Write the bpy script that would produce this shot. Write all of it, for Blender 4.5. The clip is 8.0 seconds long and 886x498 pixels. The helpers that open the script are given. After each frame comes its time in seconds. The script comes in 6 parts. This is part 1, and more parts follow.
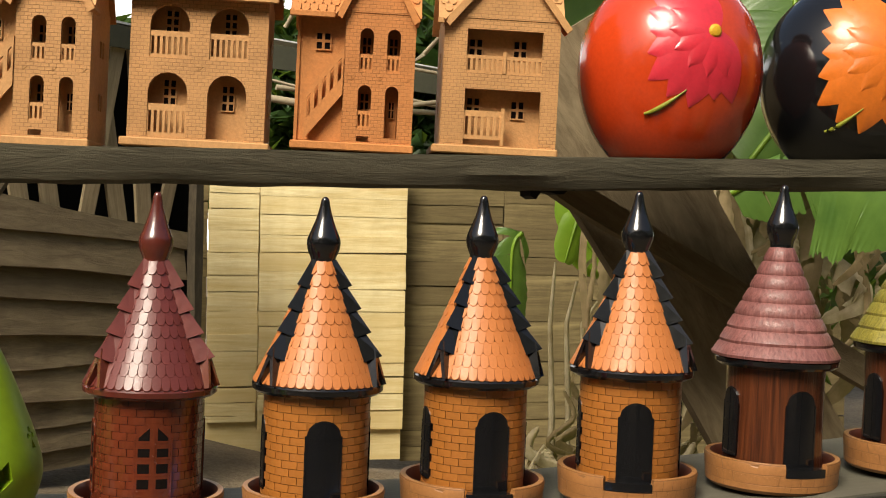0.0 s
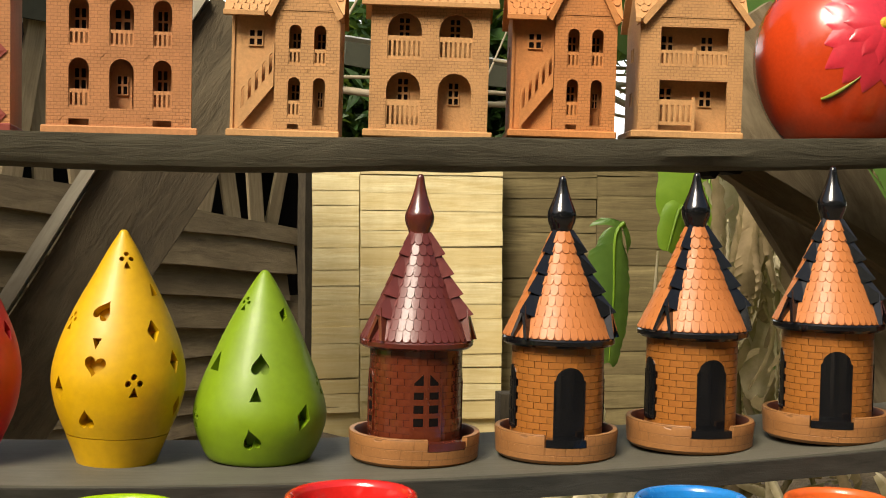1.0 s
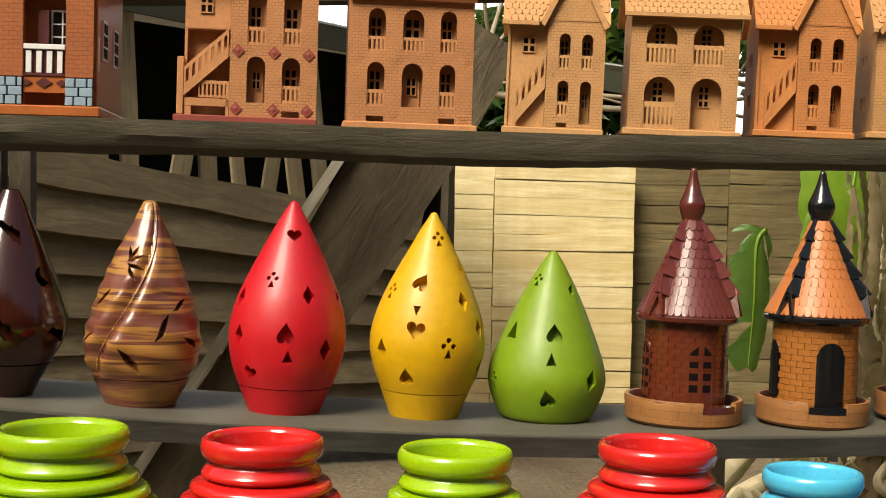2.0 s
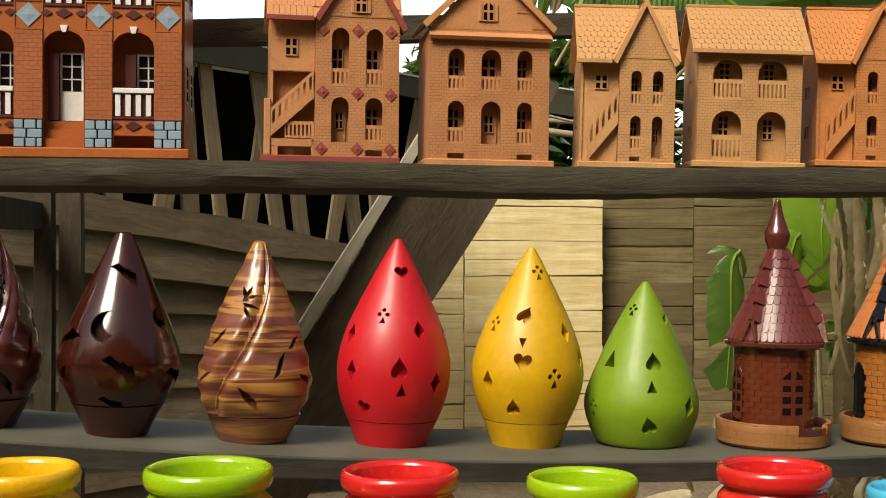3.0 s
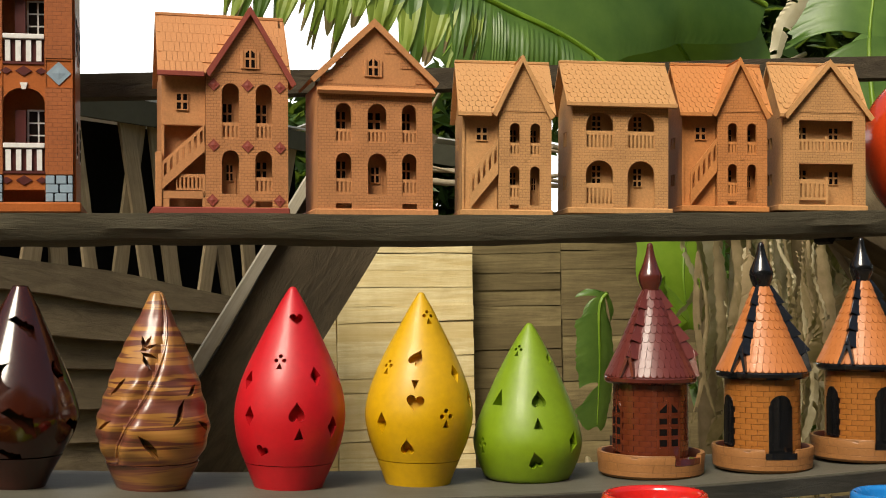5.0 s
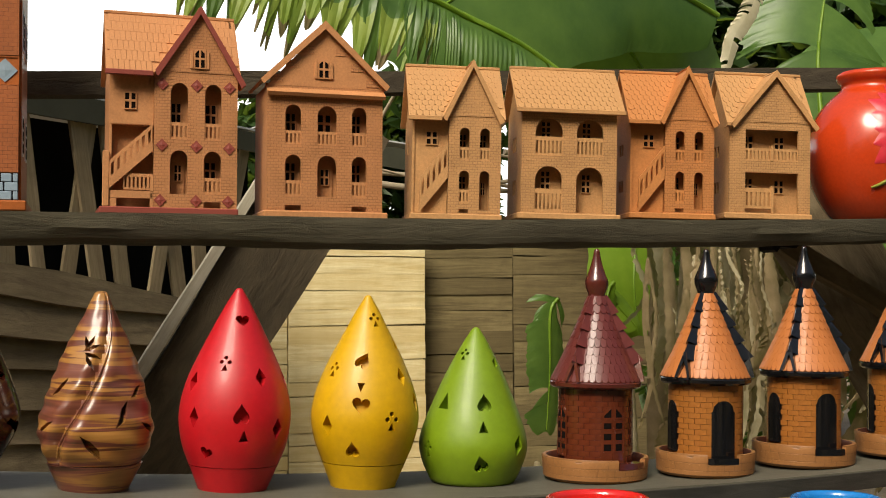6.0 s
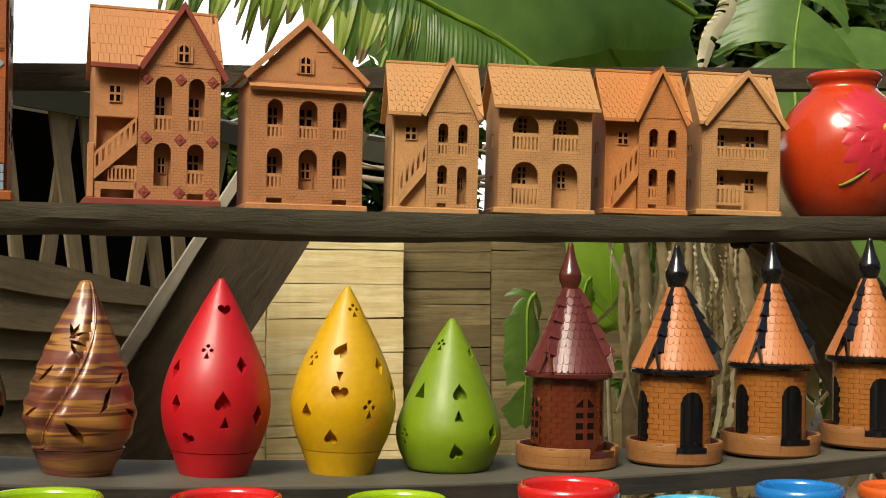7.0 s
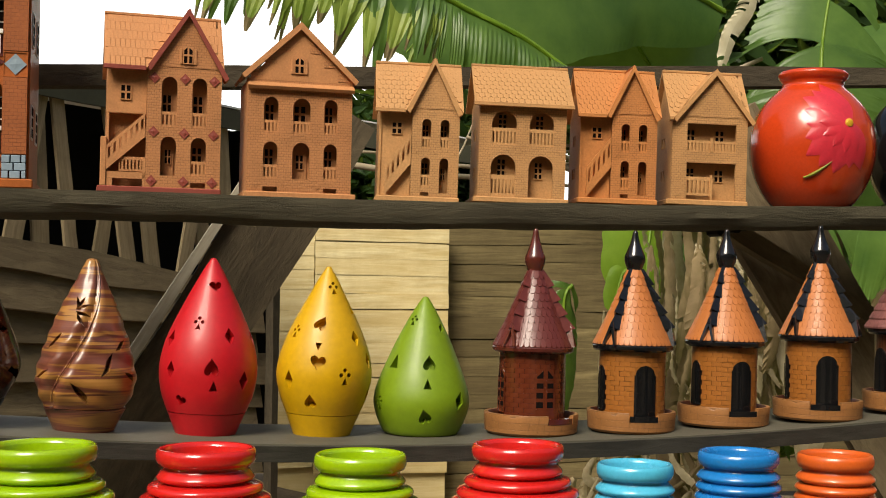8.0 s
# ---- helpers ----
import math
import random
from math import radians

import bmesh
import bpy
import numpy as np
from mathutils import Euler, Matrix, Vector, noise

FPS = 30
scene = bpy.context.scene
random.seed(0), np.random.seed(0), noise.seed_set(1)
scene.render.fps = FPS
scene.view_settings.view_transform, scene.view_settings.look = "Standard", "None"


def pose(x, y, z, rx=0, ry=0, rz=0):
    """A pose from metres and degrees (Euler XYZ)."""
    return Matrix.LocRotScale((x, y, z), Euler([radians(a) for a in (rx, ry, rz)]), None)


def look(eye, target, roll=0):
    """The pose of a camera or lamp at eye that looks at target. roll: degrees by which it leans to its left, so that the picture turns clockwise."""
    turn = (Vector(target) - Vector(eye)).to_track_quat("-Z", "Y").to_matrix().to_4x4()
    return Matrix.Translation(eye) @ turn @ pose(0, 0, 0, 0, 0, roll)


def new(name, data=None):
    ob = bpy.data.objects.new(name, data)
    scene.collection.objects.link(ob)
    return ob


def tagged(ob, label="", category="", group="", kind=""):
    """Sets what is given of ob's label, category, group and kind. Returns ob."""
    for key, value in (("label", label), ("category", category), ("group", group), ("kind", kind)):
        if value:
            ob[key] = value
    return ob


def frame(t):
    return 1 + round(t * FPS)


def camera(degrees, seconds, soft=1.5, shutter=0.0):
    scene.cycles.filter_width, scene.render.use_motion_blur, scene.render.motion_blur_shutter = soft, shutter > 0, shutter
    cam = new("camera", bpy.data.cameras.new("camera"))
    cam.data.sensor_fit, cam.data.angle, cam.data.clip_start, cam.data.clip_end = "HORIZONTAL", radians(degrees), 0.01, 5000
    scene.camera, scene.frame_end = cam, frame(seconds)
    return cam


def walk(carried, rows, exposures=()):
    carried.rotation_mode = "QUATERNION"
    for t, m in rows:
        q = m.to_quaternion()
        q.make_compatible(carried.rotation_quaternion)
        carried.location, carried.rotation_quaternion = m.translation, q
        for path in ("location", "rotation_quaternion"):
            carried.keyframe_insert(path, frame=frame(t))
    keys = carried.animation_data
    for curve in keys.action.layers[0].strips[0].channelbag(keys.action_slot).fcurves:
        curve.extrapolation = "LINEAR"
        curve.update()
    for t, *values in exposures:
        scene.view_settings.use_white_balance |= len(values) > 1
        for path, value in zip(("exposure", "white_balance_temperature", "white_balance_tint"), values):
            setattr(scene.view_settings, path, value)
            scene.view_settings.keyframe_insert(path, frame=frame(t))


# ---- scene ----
cam = camera(39.3, 8.0, 1.0)
METRES, EYE, TILT, LEAN, TURN = 1.2, 1.35, 0.0, 0.0, -13.0
ROWS = [
    (0.0, 0.0, 0.0, 0.0, 0.04, -1.55, -1.35),
    (0.5, -0.0831, -0.0702, -0.0026, 0.47, -1.75, -1.07),
    (1.0, -0.1491, -0.1726, -0.0225, 3.3, -1.73, -0.34),
    (1.5, -0.2333, -0.2829, -0.039, 5.17, -1.63, -0.08),
    (2.0, -0.3226, -0.3457, -0.0469, 8.05, -1.45, -1.27),
    (3.5, -0.5296, -0.4212, -0.0347, 3.61, 0.5, 0.37),
    (4.0, -0.5322, -0.437, -0.0357, 2.53, 1.09, 0.45),
    (4.5, -0.5269, -0.4553, -0.0378, 1.57, 1.53, 0.92),
    (5.0, -0.5133, -0.464, -0.0389, -0.68, 1.88, 0.94),
    (6.5, -0.5052, -0.4722, -0.0411, -3.36, 1.97, 0.01),
    (7.0, -0.5071, -0.5037, -0.0427, -3.83, 1.78, -0.17),
    (7.5, -0.4559, -0.5584, -0.0452, -2.9, 1.79, 0.19),
    (8.0, -0.3971, -0.6585, -0.0615, -0.94, 1.55, -0.56),
]
walk(cam, [(t, pose(0, 0, EYE, TILT, LEAN, TURN) @ pose(METRES * x, METRES * y, METRES * z, 90 + pitch, roll, yaw)) for t, x, y, z, yaw, pitch, roll in ROWS],
     [(0.0, 0.66, 7100.0, 8.0), (2.0, 0.62, 7100.0, 8.0), (3.5, 0.36, 7100.0, 8.0), (8.0, 0.32, 7100.0, 8.0)])

# ---- world, sun, exposure ----
world = bpy.data.worlds.new("world")
scene.world = world
world.use_nodes = True
wn = world.node_tree
bg = wn.nodes["Background"]
sky = wn.nodes.new("ShaderNodeTexSky")
sky.sky_type = "NISHITA"
sky.sun_disc = False
sky.sun_elevation = radians(48)
sky.sun_rotation = radians(220)
sky.air_density, sky.dust_density = 1.0, 4.0
wn.links.new(sky.outputs[0], bg.inputs[0])
bg.inputs[1].default_value = 0.080
sun = new("sun", bpy.data.lights.new("sun", "SUN"))
sun.data.energy, sun.data.angle, sun.data.color = 3.3, radians(26), (1.0, 0.95, 0.86)
sun.matrix_world = look((-2.45, -2.95, 4.25), (0, 0, 0))


# ---- materials ----
def nodes_of(name, rough=0.6, metal=0.0, coat=0.0, spec=0.5):
    m = bpy.data.materials.new(name)
    m.use_nodes = True
    nt = m.node_tree
    b = nt.nodes["Principled BSDF"]
    b.inputs["Roughness"].default_value = rough
    b.inputs["Metallic"].default_value = metal
    b.inputs["Coat Weight"].default_value = coat
    b.inputs["Coat Roughness"].default_value = 0.094
    b.inputs["Specular IOR Level"].default_value = spec
    return m, nt, b


def coords(nt, stretch=(1, 1, 1), kind="Object", turn=(0, 0, 0)):
    tc = nt.nodes.new("ShaderNodeTexCoord")
    mp = nt.nodes.new("ShaderNodeMapping")
    mp.inputs["Scale"].default_value = stretch
    mp.inputs["Rotation"].default_value = [radians(a) for a in turn]
    nt.links.new(tc.outputs[kind], mp.inputs[0])
    return mp.outputs[0]


def noise_of(nt, vec, scale, detail=5.0, rough=0.6, distort=0.0):
    n = nt.nodes.new("ShaderNodeTexNoise")
    n.inputs["Scale"].default_value = scale
    n.inputs["Detail"].default_value = detail
    n.inputs["Roughness"].default_value = rough
    n.inputs["Distortion"].default_value = distort
    nt.links.new(vec, n.inputs["Vector"])
    return n.outputs[0]


def ramp(nt, fac, stops):
    r = nt.nodes.new("ShaderNodeValToRGB")
    while len(r.color_ramp.elements) < len(stops):
        r.color_ramp.elements.new(0.5)
    for e, (p, c) in zip(r.color_ramp.elements, stops):
        e.position = p
        e.color = (*c, 1) if len(c) == 3 else c
    nt.links.new(fac, r.inputs[0])
    return r.outputs[0]


def blend(nt, fac, a, b, mode="MIX"):
    x = nt.nodes.new("ShaderNodeMix")
    x.data_type, x.blend_type = "RGBA", mode
    for sock, v in ((x.inputs[0], fac), (x.inputs[6], a), (x.inputs[7], b)):
        if isinstance(v, (int, float)):
            sock.default_value = v
        elif isinstance(v, tuple):
            sock.default_value = (*v, 1)
        else:
            nt.links.new(v, sock)
    return x.outputs[2]


def math_of(nt, op, a, b=0.0, c=0.0):
    x = nt.nodes.new("ShaderNodeMath")
    x.operation = op
    for sock, v in zip(x.inputs, (a, b, c)):
        if isinstance(v, (int, float)):
            sock.default_value = v
        else:
            nt.links.new(v, sock)
    return x.outputs[0]


def bump(nt, b, height, strength, dist=0.002):
    n = nt.nodes.new("ShaderNodeBump")
    n.inputs["Strength"].default_value = strength
    n.inputs["Distance"].default_value = dist
    nt.links.new(height, n.inputs["Height"])
    nt.links.new(n.outputs[0], b.inputs["Normal"])


def dark(c, k):
    return tuple(v * k for v in c)


def plain(name, c, rough=0.5, coat=0.0, big=6.0, fine=180.0, vary=0.25, relief=0.15, dist=0.001):
    """A painted, glazed or fired surface with soft blotches and fine grain."""
    m, nt, b = nodes_of(name, rough, coat=coat)
    v = coords(nt)
    col = ramp(nt, noise_of(nt, v, big, 4), [(0.3, dark(c, 1 - vary)), (0.72, dark(c, 1 + vary * 0.4))])
    col = blend(nt, 0.35, col, ramp(nt, noise_of(nt, v, fine, 3), [(0.25, dark(c, 0.7)), (0.75, dark(c, 1.15))]))
    info = nt.nodes.new("ShaderNodeObjectInfo")
    col = blend(nt, math_of(nt, "MULTIPLY", info.outputs["Random"], vary), col, dark(c, 0.6))
    nt.links.new(col, b.inputs["Base Color"])
    rr = nt.nodes.new("ShaderNodeMapRange")
    rr.inputs[3].default_value, rr.inputs[4].default_value = max(0.03, rough - 0.1), min(1, rough + 0.15)
    nt.links.new(noise_of(nt, v, big * 5, 4), rr.inputs[0])
    nt.links.new(rr.outputs[0], b.inputs["Roughness"])
    bump(nt, b, noise_of(nt, v, fine * 0.6, 4), relief, dist)
    return m


def clay(name, c, rough=0.62, brick=True, w=0.0088, h=0.0045):
    """Fired clay with brick courses pressed into it."""
    m, nt, b = nodes_of(name, rough, spec=0.35)
    v = coords(nt)
    col = ramp(nt, noise_of(nt, v, 14, 5), [(0.28, dark(c, 0.68)), (0.7, dark(c, 1.14))])
    col = blend(nt, 0.4, col, ramp(nt, noise_of(nt, v, 260, 4), [(0.3, dark(c, 0.68)), (0.7, dark(c, 1.18))]))
    hgt = noise_of(nt, v, 240, 4)
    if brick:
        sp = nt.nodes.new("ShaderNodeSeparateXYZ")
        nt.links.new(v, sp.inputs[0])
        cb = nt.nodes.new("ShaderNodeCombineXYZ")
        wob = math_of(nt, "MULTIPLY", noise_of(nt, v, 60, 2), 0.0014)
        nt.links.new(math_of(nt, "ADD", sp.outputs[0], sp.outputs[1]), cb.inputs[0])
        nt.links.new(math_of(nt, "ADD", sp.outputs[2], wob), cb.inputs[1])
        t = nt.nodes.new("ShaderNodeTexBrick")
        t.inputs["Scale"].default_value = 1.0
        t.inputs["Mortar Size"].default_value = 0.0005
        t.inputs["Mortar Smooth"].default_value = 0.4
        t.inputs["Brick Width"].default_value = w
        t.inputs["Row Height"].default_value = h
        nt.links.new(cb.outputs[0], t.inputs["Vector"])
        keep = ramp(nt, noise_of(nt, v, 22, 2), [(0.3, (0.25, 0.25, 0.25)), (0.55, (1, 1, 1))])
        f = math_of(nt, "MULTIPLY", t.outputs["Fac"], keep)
        # shade of the pressed grooves is put into the colour, besides the bump
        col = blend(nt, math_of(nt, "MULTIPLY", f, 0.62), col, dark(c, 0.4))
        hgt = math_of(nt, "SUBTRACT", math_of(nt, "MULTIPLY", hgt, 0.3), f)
    nt.links.new(col, b.inputs["Base Color"])
    bump(nt, b, hgt, 0.55, 0.0009)
    return m


def timber(name, light, deep, axis=0, scale=1.0, rough=0.85, relief=0.5, along=0.9, tone=0.4):
    """Weathered wood, its grain along one axis."""
    m, nt, b = nodes_of(name, rough, spec=0.25)
    s = [14.0, 14.0, 14.0]
    s[axis] = along
    v = coords(nt, [k * scale for k in s])
    info = nt.nodes.new("ShaderNodeObjectInfo")
    add = nt.nodes.new("ShaderNodeVectorMath")
    nt.links.new(v, add.inputs[0])
    cb = nt.nodes.new("ShaderNodeCombineXYZ")
    for i in range(3):
        nt.links.new(math_of(nt, "MULTIPLY", info.outputs["Random"], 37.0 + 11 * i), cb.inputs[i])
    nt.links.new(cb.outputs[0], add.inputs[1])
    grain = noise_of(nt, add.outputs[0], 4.0, 8, 0.7, 0.6)
    col = ramp(nt, grain, [(0.28, deep), (0.5, tuple((p + q) / 2 for p, q in zip(light, deep))), (0.74, light)])
    blot = noise_of(nt, coords(nt), 5.0 * scale, 5)
    col = blend(nt, ramp(nt, blot, [(0.42, (0, 0, 0)), (0.72, (0.6, 0.6, 0.6))]), col, dark(deep, 0.7))
    col = blend(nt, math_of(nt, "MULTIPLY", info.outputs["Random"], tone), col, deep)
    nt.links.new(col, b.inputs["Base Color"])
    bump(nt, b, grain, relief, 0.004 / scale)
    return m


def foliage(name, c, c2, gloss=0.4):
    m, nt, b = nodes_of(name, gloss)
    v = coords(nt)
    info = nt.nodes.new("ShaderNodeObjectInfo")
    geo = nt.nodes.new("ShaderNodeNewGeometry")
    col = ramp(nt, noise_of(nt, v, 9, 5), [(0.3, c), (0.7, c2)])
    col = blend(nt, math_of(nt, "MULTIPLY", geo.outputs["Random Per Island"], 0.5), col, dark(c, 0.6))
    nt.links.new(col, b.inputs["Base Color"])
    b.inputs["Subsurface Weight"].default_value = 0.0
    tr = nt.nodes.new("ShaderNodeBsdfTranslucent")
    nt.links.new(blend(nt, 0.5, col, (0.35, 0.5, 0.05)), tr.inputs[0])
    mix = nt.nodes.new("ShaderNodeMixShader")
    mix.inputs[0].default_value = 0.35
    out = nt.nodes["Material Output"]
    nt.links.new(b.outputs[0], mix.inputs[1])
    nt.links.new(tr.outputs[0], mix.inputs[2])
    nt.links.new(mix.outputs[0], out.inputs[0])
    bump(nt, b, noise_of(nt, coords(nt, (1, 1, 1)), 60, 4), 0.3, 0.003)
    return m


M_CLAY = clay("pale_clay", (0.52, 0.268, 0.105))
M_CLAY_P = clay("pale_clay_smooth", (0.54, 0.283, 0.112), brick=False)
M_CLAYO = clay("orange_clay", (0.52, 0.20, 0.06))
M_CLAYO_P = clay("orange_clay_smooth", (0.54, 0.21, 0.062), brick=False)
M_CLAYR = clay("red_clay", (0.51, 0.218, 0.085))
M_CLAYR_P = clay("red_clay_smooth", (0.54, 0.24, 0.096), brick=False)
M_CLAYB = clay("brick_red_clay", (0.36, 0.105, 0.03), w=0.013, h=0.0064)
M_CLAYB_P = clay("brick_red_clay_smooth", (0.40, 0.11, 0.026), rough=0.4, brick=False)
M_TRIM = plain("dull_red_paint", (0.30, 0.055, 0.035), 0.55, vary=0.3)
M_MAROON = plain("maroon_paint", (0.10, 0.018, 0.016), 0.4)
M_BLUE = plain("grey_blue_paint", (0.27, 0.36, 0.44), 0.6, vary=0.3)
M_WHITE = plain("white_paint", (0.78, 0.76, 0.74), 0.5, vary=0.12)
# shade inside lanterns and openings, put into the colour as near-black
M_VOID = plain("void_black", (0.007, 0.004, 0.003), 0.95)
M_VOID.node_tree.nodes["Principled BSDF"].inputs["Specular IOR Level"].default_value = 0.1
M_GLAZE_BRICK = plain("glazed_brick", (0.365, 0.13, 0.026), 0.3, coat=0.5, big=18, fine=140, vary=0.18, relief=0.6)
M_GLAZE_JOINT = plain("glazed_joint", (0.25, 0.083, 0.018), 0.45)
M_GLAZE_TILE = plain("glazed_orange_tile", (0.52, 0.17, 0.042), 0.5, coat=0.09, big=25, fine=140, vary=0.2, relief=0.5)
M_GLAZE_TILE_J = plain("glazed_orange_joint", (0.24, 0.065, 0.018), 0.4)
M_BLACK = plain("black_gloss", (0.008, 0.008, 0.009), 0.12, coat=0.3, vary=0.3, relief=0.1)
M_OX = plain("oxblood_glaze", (0.11, 0.022, 0.015), 0.2, coat=0.5, big=22, vary=0.5)
M_OX_TILE = plain("oxblood_tile", (0.15, 0.028, 0.022), 0.38, coat=0.18, big=30, fine=120, vary=0.45, relief=0.8)
M_OX_BRICK = plain("oxblood_brick", (0.13, 0.027, 0.011), 0.2, coat=0.8, big=30, fine=120, vary=0.3, relief=0.8)
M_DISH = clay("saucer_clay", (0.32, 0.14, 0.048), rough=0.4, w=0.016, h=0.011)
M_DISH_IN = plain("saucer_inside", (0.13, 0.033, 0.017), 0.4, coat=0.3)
M_RED = plain("red_glaze", (0.55, 0.008, 0.016), 0.42, coat=0.1, big=5, fine=90, vary=0.14, relief=0.08)
M_PRED = plain("scarlet_glaze", (0.64, 0.018, 0.016), 0.16, coat=0.5, big=5, vary=0.12, relief=0.06)
M_EDGE = timber("dark_board_edge", (0.05, 0.046, 0.036), (0.018, 0.016, 0.012), 0, 1.6, 0.8, 0.5, 2.0)
M_YEL = plain("yellow_glaze", (0.63, 0.36, 0.005), 0.45, coat=0.06, big=5, fine=90, vary=0.12, relief=0.08)
M_GRN = plain("green_glaze", (0.18, 0.29, 0.008), 0.45, coat=0.06, big=5, fine=90, vary=0.14, relief=0.08)
M_LIME = plain("lime_glaze", (0.30, 0.50, 0.008), 0.2, coat=0.5, big=5, vary=0.1, relief=0.05)
M_LBLUE = plain("pale_blue_glaze", (0.07, 0.48, 0.72), 0.22, coat=0.4, big=5, vary=0.1, relief=0.05)
M_PBLUE = plain("blue_glaze", (0.008, 0.19, 0.55), 0.22, coat=0.4, big=5, vary=0.1, relief=0.05)
M_ORANGE = plain("orange_glaze", (0.68, 0.115, 0.018), 0.3, coat=0.35, big=5, vary=0.1, relief=0.05)
M_PYEL = plain("golden_glaze", (0.78, 0.44, 0.01), 0.22, coat=0.4, big=5, vary=0.1, relief=0.05)
M_VRED = plain("vermilion_glaze", (0.58, 0.052, 0.011), 0.2, coat=0.5, big=4, vary=0.25, relief=0.05)
M_PETAL = plain("crimson_petal", (0.62, 0.03, 0.05), 0.3, coat=0.3, big=20, vary=0.2)
M_PETALO = plain("orange_petal", (0.70, 0.17, 0.02), 0.35, coat=0.3, big=20, vary=0.2)
M_STEM = plain("olive_stem", (0.25, 0.27, 0.03), 0.4)
M_POLLEN = plain("yellow_pollen", (0.75, 0.42, 0.02), 0.6, fine=900, relief=0.6)
M_DBROWN = plain("dark_brown_glaze", (0.05, 0.010, 0.005), 0.14, coat=0.35, big=9, vary=0.6, relief=0.06)
M_SHELF = timber("grey_board", (0.15, 0.132, 0.086), (0.052, 0.045, 0.029), 0, 1.2, 0.85, 0.9, 2.0)
M_SHELF2 = timber("painted_board", (0.14, 0.13, 0.097), (0.085, 0.08, 0.06), 0, 1.6, 0.6, 0.25, 2.0)
M_BEAM = timber("dark_beam", (0.125, 0.10, 0.065), (0.045, 0.036, 0.024), 0, 0.8, 0.9, 1.0, 4.0)
M_PROP = timber("mottled_brown_plank", (0.19, 0.15, 0.092), (0.055, 0.043, 0.027), 0, 0.5, 0.9, 1.0, 3.5, tone=0.1)
# brightness of the prop's lit side is put into this wood colour
M_BEAMEDGE = timber("pale_lit_edge", (0.56, 0.51, 0.40), (0.30, 0.27, 0.20), 0, 1.6, 0.9)
M_FENCE = timber("grey_fence", (0.33, 0.255, 0.15), (0.10, 0.074, 0.043), 0, 0.45, 0.9, 0.8, 2.2, tone=0.6)
M_SLAT = timber("tan_slat", (0.50, 0.39, 0.24), (0.22, 0.165, 0.095), 0, 0.7, 0.9, 0.7)
# sunlit and shaded tones of the panels are put into these wood colours
M_PANEL = timber("pale_sunlit_pallet", (0.92, 0.83, 0.52), (0.60, 0.44, 0.18), 0, 0.5, 0.85, 0.5, tone=0.65)
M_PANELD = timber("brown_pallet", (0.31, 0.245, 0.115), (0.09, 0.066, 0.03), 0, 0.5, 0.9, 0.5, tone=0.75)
M_BRACE = timber("brown_brace", (0.30, 0.235, 0.14), (0.12, 0.09, 0.05), 0, 0.8, 0.9, 0.8, 3.0)
M_ROOF = plain("mossy_sheet", (0.06, 0.06, 0.036), 0.8, big=3, fine=40, vary=0.4)
M_SHEET = plain("pale_sheet", (0.62, 0.63, 0.62), 0.5, big=3, fine=40, vary=0.2)
M_BRANCH = plain("bare_branch", (0.42, 0.34, 0.24), 0.9, big=10, vary=0.4)
# near-black: the shed wall takes the shade indoors into its colour
M_SHED = plain("near_black_boards", (0.010, 0.008, 0.007), 0.95)
M_BANANA = foliage("banana_green", (0.028, 0.085, 0.018), (0.05, 0.13, 0.03), 0.42)
M_BANANAL = foliage("banana_light", (0.17, 0.32, 0.02), (0.27, 0.43, 0.04), 0.4)
M_BANANAM = foliage("banana_mid", (0.06, 0.14, 0.025), (0.13, 0.24, 0.045), 0.38)
M_DRY = foliage("dry_leaf", (0.36, 0.27, 0.15), (0.80, 0.70, 0.48), 0.85)
M_DRYB = foliage("brown_dry_leaf", (0.16, 0.105, 0.05), (0.44, 0.32, 0.18), 0.85)
M_YGREEN = foliage("yellowing_leaf", (0.20, 0.32, 0.04), (0.42, 0.50, 0.09), 0.45)
M_DRYP = foliage("bleached_leaf", (0.60, 0.52, 0.32), (0.85, 0.78, 0.56), 0.8)
M_WEED = foliage("weed_green", (0.05, 0.13, 0.02), (0.12, 0.24, 0.035), 0.4)
M_BUSH = foliage("bush_green", (0.018, 0.05, 0.012), (0.05, 0.11, 0.02), 0.5)


def ground_mat():
    m, nt, b = nodes_of("dirt", 0.95, spec=0.2)
    v = coords(nt)
    col = ramp(nt, noise_of(nt, v, 1.2, 8, 0.65), [(0.3, (0.10, 0.075, 0.048)), (0.7, (0.24, 0.185, 0.12))])
    col = blend(nt, 0.4, col, ramp(nt, noise_of(nt, v, 30, 6), [(0.35, (0.07, 0.05, 0.03)), (0.7, (0.3, 0.24, 0.16))]))
    nt.links.new(col, b.inputs["Base Color"])
    bump(nt, b, noise_of(nt, v, 25, 8), 0.8, 0.03)
    return m


